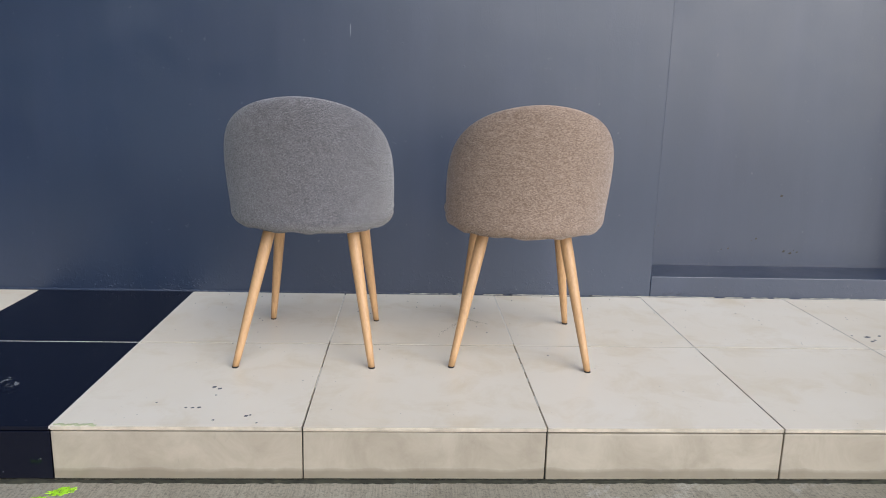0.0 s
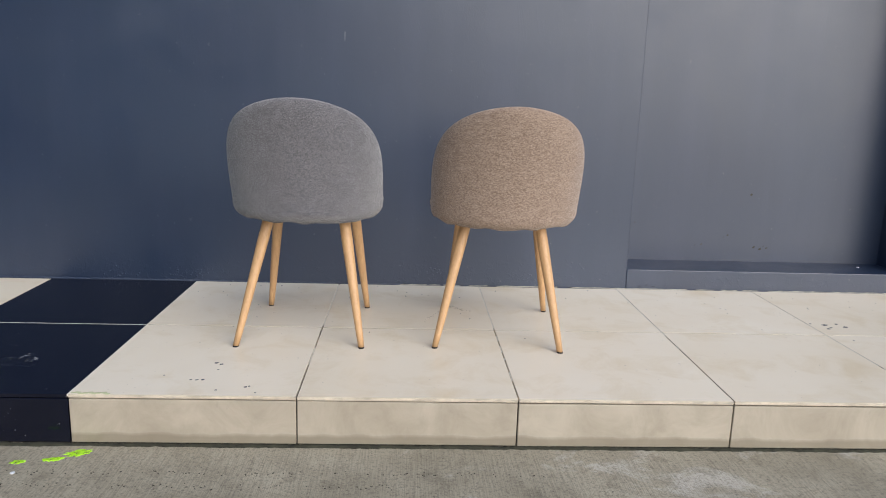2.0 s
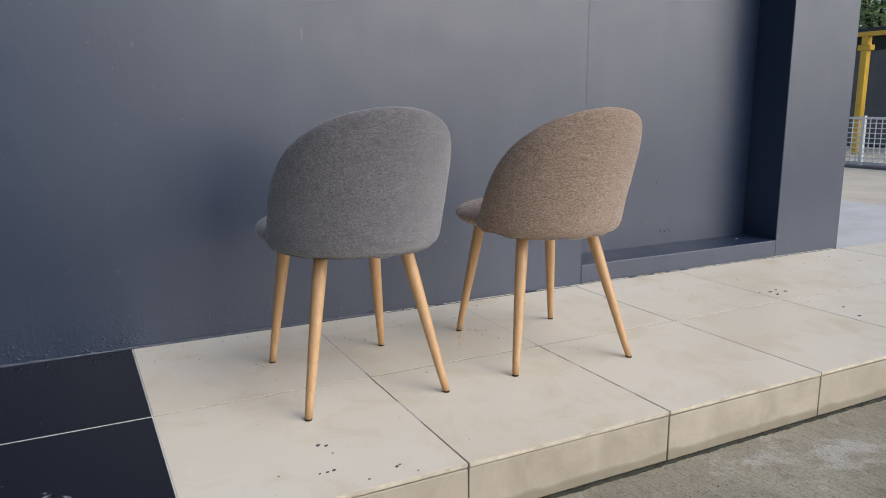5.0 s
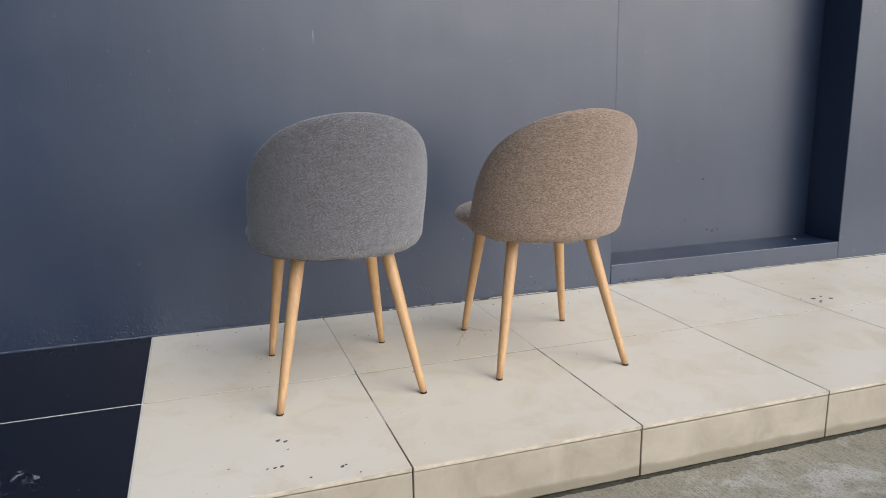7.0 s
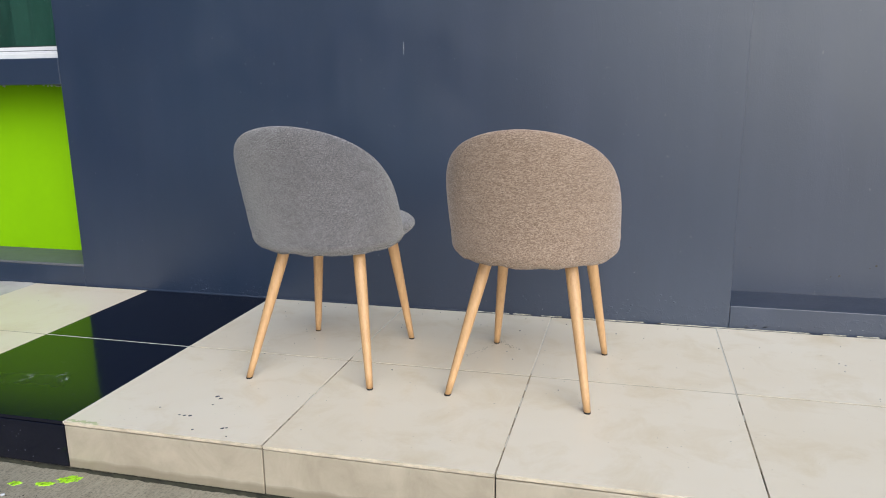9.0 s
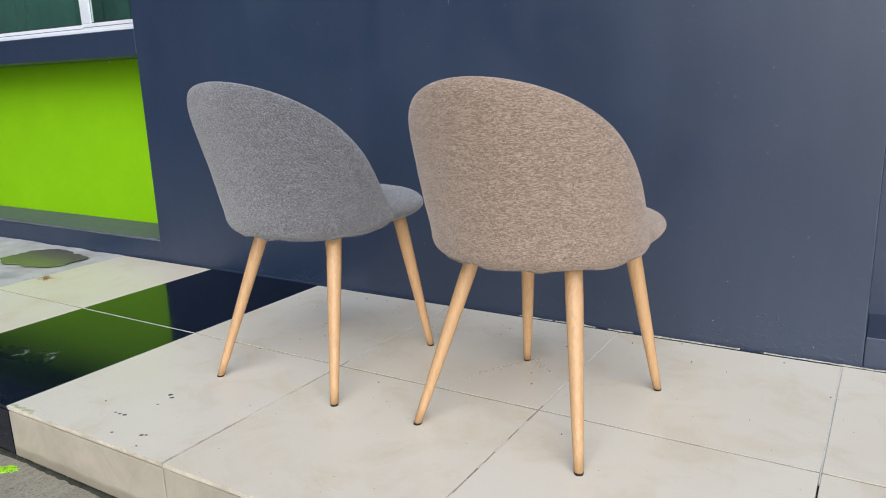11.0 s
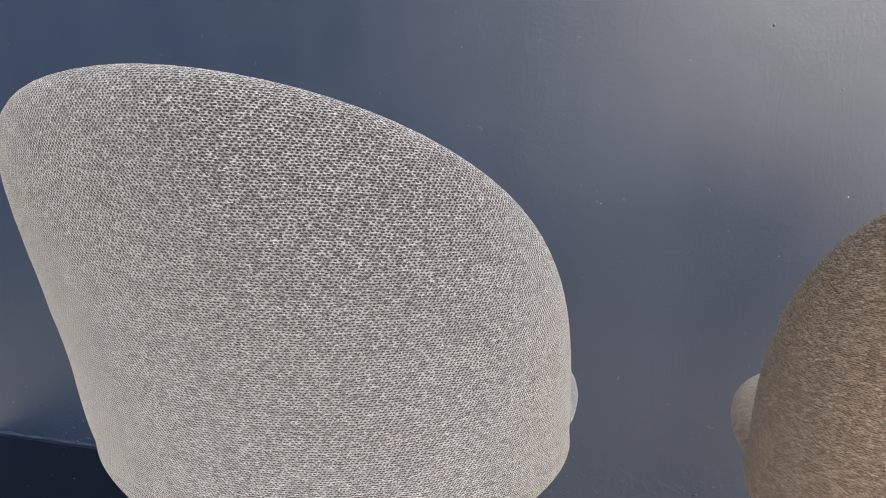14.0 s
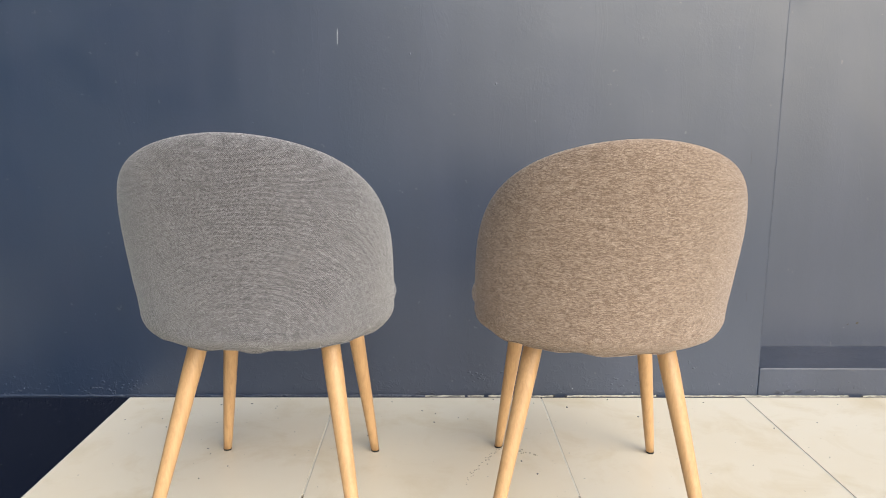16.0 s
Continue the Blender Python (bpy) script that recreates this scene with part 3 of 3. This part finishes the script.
def rod(foot, top, r0, r1, rows=10, around=20):
    bm = bmesh.new()
    rings = []
    for j in range(rows + 1):
        t = j / rows
        c = foot.lerp(top, t)
        r = r0 + (r1 - r0) * min(1.0, t * 1.25) ** 0.8
        rings.append([bm.verts.new((c.x + r * math.cos(2 * math.pi * k / around), c.y + r * math.sin(2 * math.pi * k / around), c.z)) for k in range(around)])
    for one, two in zip(rings, rings[1:]):
        for k in range(around):
            bm.faces.new((one[k], one[(k + 1) % around], two[(k + 1) % around], two[k]))
    bm.faces.new(rings[0])
    bm.faces.new(rings[-1])
    return bm


def dining_chair(x, y, turn, lift, set_back, fabric, label, legs, wobble):
    chair = empty("dining_chair", x, y, 0.0, turn)
    tagged(chair, label, "chair", group="upholstered chairs")
    part("seat", seat_pad(wobble), fabric, chair, smooth=True).location.z = lift
    for ob in (part("backrest", backrest(wobble), fabric, chair, smooth=True),
               part("welt", seam(wobble), fabric, chair, "stitched lower seam", smooth=True)):
        ob.matrix_basis = pose(set_back[0], set_back[1], lift, 0, 0, set_back[2])
    bm = box(-0.15, 0.15, -0.11, 0.17, 0.3945, 0.404, 0.004)
    part("seat_base", bm, UNDER, chair, "black board under the seat")
    for (fx, fy), (tx, ty) in legs:
        foot, top = Vector((fx, fy, 0.0)), Vector((tx + (tx - fx) * 0.0375, ty + (ty - fy) * 0.0375, 0.415))
        leg = part("leg", rod(foot.lerp(top, 0.0115), top, 0.0098, 0.0186), WOOD, chair, smooth=True)
        part("foot_pad", rod(foot, foot.lerp(top, 0.0112), 0.0092, 0.0103, 1), RUBBER, leg, "dark plastic foot cap")
    return chair


dining_chair(0.5562, 0.6022, math.degrees(-0.0179), 0.0042, (0.0023, -0.0028, 0.57), GRAY, "gray woven fabric dining chair with tapered light wooden legs",
             [((-0.203, -0.2146), (-0.116, -0.0886)), ((0.195, -0.2046), (0.127, -0.0856)), ((-0.184, 0.2514), (-0.138, 0.1964)), ((0.18, 0.2504), (0.133, 0.1844))], 0.0)
dining_chair(1.2084, 0.6081, math.degrees(-0.0102), -0.0021, (0.0007, -0.0069, -0.02), BEIGE, "beige melange fabric dining chair with tapered light wooden legs",
             [((-0.223, -0.2036), (-0.126, -0.0806)), ((0.182, -0.2306), (0.114, -0.0996)), ((-0.166, 0.2614), (-0.123, 0.1834)), ((0.205, 0.2324), (0.146, 0.1664))], 5.0)

# ---- small marks ----


def blot(bm, x, y, z, size, seed, up="z", stretch=1.0, turn=0.0, thick=0.0005, n=11):
    """An uneven flat drop of paint lying on a floor (up z) or a wall (up y)."""
    r = random.Random(seed)
    ring = []
    for k in range(n):
        a = 2 * math.pi * k / n
        d = size * (0.62 + 0.6 * r.random())
        u, v = d * math.cos(a) * stretch, d * math.sin(a)
        ring.append((u * math.cos(turn) - v * math.sin(turn), u * math.sin(turn) + v * math.cos(turn)))
    if up == "z":
        low = [bm.verts.new((x + u, y + v, z - 0.001)) for u, v in ring]
        high = [bm.verts.new((x + 0.85 * u, y + 0.85 * v, z + thick)) for u, v in ring]
    else:
        low = [bm.verts.new((x + u, y + 0.001, z + v)) for u, v in ring]
        high = [bm.verts.new((x + 0.85 * u, y - thick, z + 0.85 * v)) for u, v in ring]
    bm.faces.new(high)
    for k in range(n):
        bm.faces.new((low[k], low[(k + 1) % n], high[(k + 1) % n], high[k]))


# dark flecks of paint on the cream tiles, in their clusters
for spots in (((0.328, 0.244, 7), (0.345, 0.233, 7), (0.346, 0.190, 3)), ((0.290, 0.111, 4), (0.307, 0.110, 5), (0.322, 0.112, 6)),
              ((0.452, 0.064, 6), (0.461, 0.069, 4)), ((0.377, 0.040, 4),), ((0.486, 0.025, 3),), ((0.207, 0.141, 3),),
              ((2.463, 0.722, 16), (2.452, 0.676, 10), (2.470, 0.690, 8)), ((2.515, 0.735, 9), (2.53, 0.700, 12)), ((2.415, 0.736, 6),), ((2.519, 0.428, 9), (2.458, 0.322, 11))):
    for k, (x, y, mm) in enumerate(spots):
        bm = bmesh.new()
        blot(bm, x, y, 0.0008, 0.64 * mm / 1000, int(x * 1000) + k, stretch=1.5, turn=0.5, n=17)
        tagged(part("paint_fleck", bm, FLECK), "dark gray fleck of old paint on a cream tile", "paint fleck", group="flecks on the tiles")
bm = bmesh.new()
r = random.Random(11)
for k in range(85):
    x = r.uniform(0.05, 3.4)
    y = 1.19 - abs(r.gauss(0, 0.28))
    if y > 0.03:
        blot(bm, x, y, 0.0008, r.uniform(0.0007, 0.0021), k, stretch=r.uniform(1, 2.2), turn=r.uniform(0, 3), n=7)
tagged(part("floor_specks", bm, FLECK), "tiny dark specks of grit scattered on the tiles", "specks", kind="stuff")
bm = bmesh.new()
for k in range(44):
    x, z = r.uniform(-0.6, 3.5), abs(r.gauss(0, 0.09)) + 0.004
    if (x > 0.85 or k % 5 == 0) and not (REC0 < x < REC1 and z > REC_Z):
        blot(bm, x, WALL_Y, z, r.uniform(0.0006, 0.0014), k, "y", n=6)
for k in range(9):
    blot(bm, r.uniform(-0.7, 1.8), WALL_Y, r.uniform(0.2, 1.3), r.uniform(0.0006, 0.0012), 900 + k, "y", n=6)
tagged(part("wall_specks", bm, CHALK), "tiny white specks of plaster low on the blue wall", "specks", kind="stuff")

# the bare scratch and the drips of dried paint on the wall
bm = bmesh.new()
blot(bm, 0.6205, WALL_Y, 1.022, 0.0018, 3, "y", n=9)
for v in bm.verts:
    v.co.z = 1.022 + (v.co.z - 1.022) * 15.0
    v.co.x += (v.co.z - 1.022) * 0.03
tagged(part("wall_scratch", bm, SCRATCH), "white scratch through the blue wall paint", "scratch")
for x, z, mm in ((0.817, 0.979, 4.0), (1.052, 0.901, 4.5), (0.384, 0.791, 2.5), (-0.06, 0.415, 2.5), (1.162, 0.80, 3.0), (1.059, 0.328, 3.5), (-0.83, 0.51, 3.0), (1.384, 0.9, 2.5)):
    bm = bmesh.new()
    bmesh.ops.create_uvsphere(bm, u_segments=12, v_segments=8, radius=0.5 * mm / 1000)
    for v in bm.verts:
        v.co.y *= 0.55
        if v.co.z < 0:
            v.co.x *= 0.8
            v.co.z *= 1.7
        v.co += Vector((x, WALL_Y, z))
    tagged(part("paint_drip", bm, WALL, smooth=True), "hardened drip of navy paint on the wall", "paint drip", group="drips on the wall")
bm = bmesh.new()
for x, z, w in ((0.865, 0.012, 0.028), (1.93, 0.012, 0.045)):
    r2 = random.Random(int(x * 100))
    for k in range(7):
        blot(bm, x + r2.uniform(-w, w), WALL_Y, z + r2.uniform(-0.006, 0.006), r2.uniform(0.002, 0.004), k, "y", stretch=2.6, turn=r2.uniform(-0.4, 0.4), thick=0.001)
tagged(part("wall_scuffs", bm, SCUFF_HIGHLIGHT), "pale scuffs rubbed into the blue paint", "scuffs", kind="stuff")

# chipped filler and a dark gap along the foot of the wall
r = random.Random(21)


def ragged(bm, x0, x1, low, high, deep, step=0.006, keep=1.0):
    rows, x = [], x0
    while x < x1:
        n1 = 0.5 + 0.5 * noise.noise(Vector((x * 40, 1.7, 0))) + 0.35 * noise.noise(Vector((x * 130, 4.7, 0)))
        n2 = 0.5 + 0.5 * noise.noise(Vector((x * 30, 8.7, 0))) + 0.35 * noise.noise(Vector((x * 110, 2.2, 0)))
        h, d = low + (high - low) * max(0.0, n1), 0.001 + deep * max(0.0, n2)
        rows.append([bm.verts.new((x, WALL_Y + 0.002, h)), bm.verts.new((x, WALL_Y - d * 0.45, h * 0.75)), bm.verts.new((x, WALL_Y - d, -0.001))])
        x += step * r.uniform(0.6, 1.4)
    for k, (one, two) in enumerate(zip(rows, rows[1:])):
        if noise.noise(Vector((one[0].co.x * 16, 5.5, 0))) < keep:
            for j in range(2):
                bm.faces.new((one[j], two[j], two[j + 1], one[j + 1]))


bm = bmesh.new()
ragged(bm, 0.86, 3.57, 0.0, 0.0036, 0.0065, step=0.004, keep=0.42)
tagged(part("trim", bm, CAULK), "chipped white filler along the foot of the wall", "trim", kind="structure")
bm = bmesh.new()
ragged(bm, 1.05, 2.2, 0.0, 0.0035, 0.0045, step=0.004, keep=0.5)
tagged(part("trim_dark", bm, MORTAR), "dark crumbling gap along the foot of the wall", "trim", kind="structure")
bm = bmesh.new()
ragged(bm, -2.4, 0.86, 0.001, 0.008, 0.004, step=0.004)
tagged(part("trim_paint", bm, WALL), "thick runs of navy paint along the foot of the wall", "trim", kind="structure")
# blisters of paint low on the wall above the black tiles
bm = bmesh.new()
for x, z, n_b, spread in ((-0.10, 0.022, 26, 0.05), (0.0, 0.03, 22, 0.03), (-0.30, 0.014, 20, 0.07), (1.47, 0.05, 18, 0.05), (1.02, 0.07, 12, 0.03), (2.05, 0.03, 16, 0.08), (1.62, 0.10, 8, 0.03)):
    r2 = random.Random(int(x * 1000) + 7)
    for k in range(n_b):
        c = Vector((x + r2.gauss(0, spread), WALL_Y, max(0.006, z + r2.gauss(0, 0.013))))
        made = bmesh.ops.create_uvsphere(bm, u_segments=7, v_segments=5, radius=r2.uniform(0.0012, 0.0034))
        ax = r2.uniform(-0.7, 0.7)
        for v in made["verts"]:
            v.co = Vector((v.co.x * 1.6 + v.co.z * ax, v.co.y * 0.22, v.co.z)) + c
tagged(part("paint_blisters", bm, WALL, smooth=True), "clusters of blistered navy paint low on the wall", "paint blisters", kind="stuff")
# the chipped edge of the recess, its highlight painted on as pale blots
bm = bmesh.new()
r = random.Random(57)
z = 0.10
while z < 1.75:
    long = r.uniform(0.012, 0.05)
    if r.random() < 0.72:
        wide = r.uniform(0.0008, 0.0019)
        blot(bm, REC0 - 0.0035 + r.gauss(0, 0.0008), WALL_Y, z + long / 2, wide, int(z * 1000), "y", stretch=long / (2 * wide), turn=math.pi / 2 + r.gauss(0, 0.02), thick=0.0004)
    z += long
for x, z, long in ((1.772, 0.70, 0.045), (1.79, 0.30, 0.03), (1.765, 0.34, 0.02), (1.05, 0.98, 0.03)):
    blot(bm, x, WALL_Y, z, 0.0013, int(x * 900), "y", stretch=long / 0.0026, turn=math.pi / 2, thick=0.0004)
tagged(part("worn_edge", bm, SCUFF_HIGHLIGHT), "pale chips and painted highlight along the edge of the recess", "scuffs", kind="stuff")
# chips at the back of the recess
bm = bmesh.new()
for k, (x, z) in enumerate(((2.35, 0.20), (2.37, 0.21), (2.50, 0.155), (2.545, 0.16), (2.56, 0.152), (2.53, 0.147), (2.22, 0.16), (2.25, 0.165), (2.46, 0.40), (1.93, 0.26))):
    blot(bm, x, RECESS_Y, z, 0.0022 + 0.0016 * (k % 3), 50 + k, "y", stretch=1.6, turn=0.6)
tagged(part("recess_chips", bm, MORTAR), "dark chips in the paint at the back of the recess", "paint chips", kind="stuff")
bm = bmesh.new()
blot(bm, 2.96, RECESS_Y - 0.08, REC_Z + 0.001, 0.006, 5)
tagged(part("plaster_crumb", bm, CHALK), "white crumb of plaster lying on the recess sill", "plaster crumb")

# chipped paint along the head of the green panel
bm = bmesh.new()
r = random.Random(91)
for k in range(34):
    x = GRN1 - 0.03 - abs(r.gauss(0, 0.26))
    blot(bm, x, BACK, GRN_Z1 - r.uniform(0.0, 0.006), r.uniform(0.002, 0.006), 700 + k, "y", stretch=r.uniform(1.2, 2.6), turn=r.uniform(-0.2, 0.2))
tagged(part("panel_chips", bm, CHALK), "white chips along the head of the green panel", "paint chips", kind="stuff")
bm = bmesh.new()
for k in range(14):
    blot(bm, -1.16 + r.gauss(0, 0.035), 0.79 + r.gauss(0, 0.018), 0.0008, r.uniform(0.006, 0.016), 760 + k, stretch=1.6, thick=0.0001)
tagged(part("rust_spot", bm, RUST_SPOT), "faint orange rust spot on the cream tile by the puddle", "stain", kind="stuff")

# rust ring left on a tile, and rubbed scratches
bm = bmesh.new()
r = random.Random(31)
for k in range(46):
    t = k / 45
    x, y = 0.955 + 0.115 * t, 0.68 + 0.215 * t ** 0.8
    blot(bm, x + r.gauss(0, 0.004), y + r.gauss(0, 0.003), 0.0007, r.uniform(0.001, 0.0028), k, thick=0.0001, n=6)
for k in range(26):
    t = k / 25
    blot(bm, 1.06 + 0.07 * t + r.gauss(0, 0.005), 0.885 - 0.065 * t + r.gauss(0, 0.006), 0.0007, r.uniform(0.001, 0.004), 70 + k, thick=0.0001, n=6)
tagged(part("rust_stain", bm, RUST), "faint brown rust ring on a cream tile", "stain", kind="stuff")

# lime paint spilt on the ground, a pale patch, a pebble
for k, (x, y, mm, s) in enumerate(((0.040, -0.043, 19, 1.9), (-0.010, -0.077, 11, 2.6), (-0.092, -0.094, 11, 1.7))):
    bm = bmesh.new()
    blot(bm, x, y, GROUND + 0.001, mm / 1000, 60 + k, stretch=s, turn=0.25, n=30)
    tagged(part("paint_splash", bm, SPLASH), "splash of fluorescent lime paint on the concrete", "paint splash", group="splashes on the ground")
bm = bmesh.new()
bmesh.ops.create_icosphere(bm, subdivisions=2, radius=0.006)
for v in bm.verts:
    v.co *= 1 + 0.3 * noise.noise(v.co * 300)
    v.co.z *= 0.5
    v.co += Vector((-0.074, -0.15, GROUND + 0.002))
tagged(part("pebble", bm, CHALK), "small white pebble on the concrete", "pebble")

# lime overspray on the front edge of the first cream tile
bm = bmesh.new()
for k in range(9):
    blot(bm, 0.012 + 0.011 * k, 0.012 + 0.004 * math.sin(k * 2.1), 0.0006, 0.006, 200 + k, stretch=1.8, thick=0.0001)
tagged(part("paint_smear", bm, SMEAR), "faint yellow-green smear on the tile edge", "paint smear")

# a scrap of clear film on the black tiles, its glints painted as pale patches
bm = bmesh.new()
nx, ny = 26, 12
sheet = []
for j in range(ny + 1):
    row = []
    for i in range(nx + 1):
        u, v = i / nx, j / ny
        x, y = -0.42 + 0.25 * u - 0.05 * v, 0.165 + 0.10 * v + 0.03 * u
        z = 0.0015 + 0.009 * abs(noise.noise(Vector((x * 26, y * 26, 2.0)))) + 0.006 * abs(noise.noise(Vector((x * 70, y * 60, 5.0))))
        row.append(bm.verts.new((x + 0.01 * noise.noise(Vector((v * 5, 1, u * 3))), y + 0.012 * noise.noise(Vector((u * 6, 3, v * 3))), z)))
    sheet.append(row)
for j in range(ny):
    for i in range(nx):
        bm.faces.new((sheet[j][i], sheet[j][i + 1], sheet[j + 1][i + 1], sheet[j + 1][i]))
film = part("plastic_film", bm, FILM, smooth=True)
tagged(film, "crumpled scrap of clear plastic film with painted glints on the black tiles", "plastic film")

# the unfinished floor past the last tile, with standing water
bm = bmesh.new()
nx, ny = 44, 24
rows = []
for j in range(ny + 1):
    rows.append([bm.verts.new((-3.4 + 2.197 * i / nx, 0.02 + 1.19 * j / ny, -0.004 + 0.006 * noise.noise(Vector((i * 0.45, j * 0.45, 0))) + 0.003 * noise.noise(Vector((i * 1.7, j * 1.7, 4))))) for i in range(nx + 1)])
for j in range(ny):
    for i in range(nx):
        bm.faces.new((rows[j][i], rows[j][i + 1], rows[j + 1][i + 1], rows[j + 1][i]))
edge = [e for e in bm.edges if e.is_boundary]
made = bmesh.ops.extrude_edge_only(bm, edges=edge)["geom"]
for v in made:
    if isinstance(v, bmesh.types.BMVert):
        v.co.z = GROUND - 0.05
tagged(part("floor_bare", bm, BARE), "rough bare white cement beyond the tiles", "floor", kind="structure")
bm = bmesh.new()
ring = []
for k in range(72):
    a = 2 * math.pi * k / 72
    d = 0.15 * (1 + 0.30 * noise.noise(Vector((1.6 * math.cos(a), 1.6 * math.sin(a), 7.7))) + 0.08 * noise.noise(Vector((6 * math.cos(a), 6 * math.sin(a), 2.1))))
    ring.append(bm.verts.new((-1.52 + 1.6 * d * math.cos(a), 1.0 + d * math.sin(a), 0.0015)))
bm.faces.new(ring)
tagged(part("water", bm, WET), "shallow brown puddle on the bare cement", "water", kind="structure")

# dark shadow gap under the nosing and crumbs along the riser foot
gap = part("nosing_gap", box(X0, X1, 0.0145, 0.018, -0.020, -0.0085), MORTAR, floor, "dark gap under the tile edge")
bm = bmesh.new()
rows, x = [], X0
r = random.Random(41)
while x < X1:
    n1 = 0.5 + 0.5 * noise.noise(Vector((x * 18, 3.3, 0))) + 0.4 * noise.noise(Vector((x * 90, 4.4, 0)))
    n2 = 0.5 + 0.5 * noise.noise(Vector((x * 14, 6.3, 0))) + 0.4 * noise.noise(Vector((x * 70, 9.4, 0)))
    h, d = 0.002 + 0.007 * max(0.0, n1), 0.002 + 0.010 * max(0.0, n2)
    rows.append([bm.verts.new((x, 0.006, GROUND + h)), bm.verts.new((x, 0.001 - d * 0.3, GROUND + h * 0.8)), bm.verts.new((x, 0.0 - d, GROUND - 0.001))])
    x += r.uniform(0.003, 0.008)
for one, two in zip(rows, rows[1:]):
    for j in range(2):
        bm.faces.new((one[j], two[j], two[j + 1], one[j + 1]))
tagged(part("trim_foot", bm, MOSS), "dark mossy grime along the foot of the step", "trim", kind="structure")

# rows of small pits along the concrete
bm = bmesh.new()
r = random.Random(77)
for row, (y, x0, x1, n) in enumerate(((-0.145, -0.15, 1.25, 95), (-0.205, -0.1, 0.9, 60))):
    for k in range(n):
        blot(bm, r.uniform(x0, x1), y + r.gauss(0, 0.006), GROUND + 0.0006, r.uniform(0.0007, 0.0020), 500 + k + row, stretch=1.5, turn=r.uniform(-0.5, 0.5), n=7)
tagged(part("concrete_pits", bm, MORTAR), "rows of small dark pits in the concrete", "pits", kind="stuff")

# ---- tiles ----
def tile_mesh(name, material, w, d, h, bevel):
    me = mesh_of(name, box(-w / 2, w / 2, -d / 2, d / 2, -h, 0.0, bevel, segments=1), material)
    if material is CREAM:
        me.materials.append(BISCUIT)
        for f in me.polygons:
            if abs(f.normal.z) < 0.9:
                f.material_index = 1
    return me


top_cream = tile_mesh("tile", CREAM, TILE - GAP, TILE - 0.0042, 0.010, 0.0008)
top_black = tile_mesh("tile", BLACK, TILE - GAP, TILE - 0.0050, 0.010, 0.0005)
rise_cream = tile_mesh("riser_tile", RISER, TILE - GAP, 0.010, 0.124, 0.0012)
rise_black = tile_mesh("riser_tile", BLACK, TILE - GAP, 0.010, 0.124, 0.0012)
rng = random.Random(4)
for i in range(-2, 10):
    dark = i == -1
    for j in range(2):
        t = new("tile", top_black if dark else top_cream)
        t.parent = floor
        t.location = ((i + 0.5) * TILE + rng.uniform(-0.0006, 0.0006), (j + 0.5) * TILE + 0.0005, rng.uniform(-0.0006, 0.0006))
        t.rotation_euler = (0, 0, rng.uniform(-0.0012, 0.0012))
    r = new("riser_tile", rise_black if dark else rise_cream)
    r.parent = floor
    r.location = ((i + 0.5) * TILE, 0.0085 + rng.uniform(-0.0005, 0.0005), -0.0140 + rng.uniform(-0.0006, 0.0010))
    r.rotation_euler = (0, rng.uniform(-0.0022, 0.0022), rng.uniform(-0.001, 0.001))

line = part("grout_line", box(-TILE + 0.002, -0.002, TILE - 0.0021, TILE + 0.0031, -0.006, -0.0004), PALE_GROUT, floor, "pale grout between the black tiles")
line = part("grout_line", box(-0.0017, 0.0017, 0.003, 2 * TILE, -0.006, -0.0006), PALE_GROUT, floor, "pale edge between black and cream tiles")
for k, (x, y0, y1) in enumerate(((1.2, 0.63, 1.19), (0.6, 0.64, 1.18), (1.8, 0.62, 1.2), (2.4, 0.3, 1.2), (3.0, 0.6, 1.2))):
    part("grout_line", box(x - 0.0020, x + 0.0020, y0, y1, -0.006, -0.0009), PALE_GROUT, floor)
for i in range(1, 8):
    for stuff_of, share in ((GROUT, 0.40 if i == 1 else 0.80), (PALE_GROUT, 0.10 if i == 1 else 0.45)):
        bm = bmesh.new()
        y = 0.012
        while y < 0.6:
            run = rng.uniform(0.008, 0.09)
            if rng.random() < share:
                made = bmesh.ops.create_cube(bm, size=1.0)["verts"]
                x, low = i * TILE + rng.uniform(-0.0004, 0.0004), rng.uniform(0.0012, 0.004) if stuff_of is GROUT else rng.uniform(0.0006, 0.0011)
                for v in made:
                    v.co = Vector((x + v.co.x * (0.0034 if stuff_of is GROUT else 0.0022), y + (v.co.y + 0.5) * run * 0.9, -low - 0.004 + (v.co.z + 0.5) * 0.004))
            y += run
        if bm.verts:
            part("grout_line", bm, stuff_of, floor)
for x0, x1 in ((-1.199, -0.601), (0.001, 5.99)):
    part("grout_line", box(x0, x1, TILE - 0.0014, TILE + 0.0024, -0.006, -0.0012), GROUT, floor)
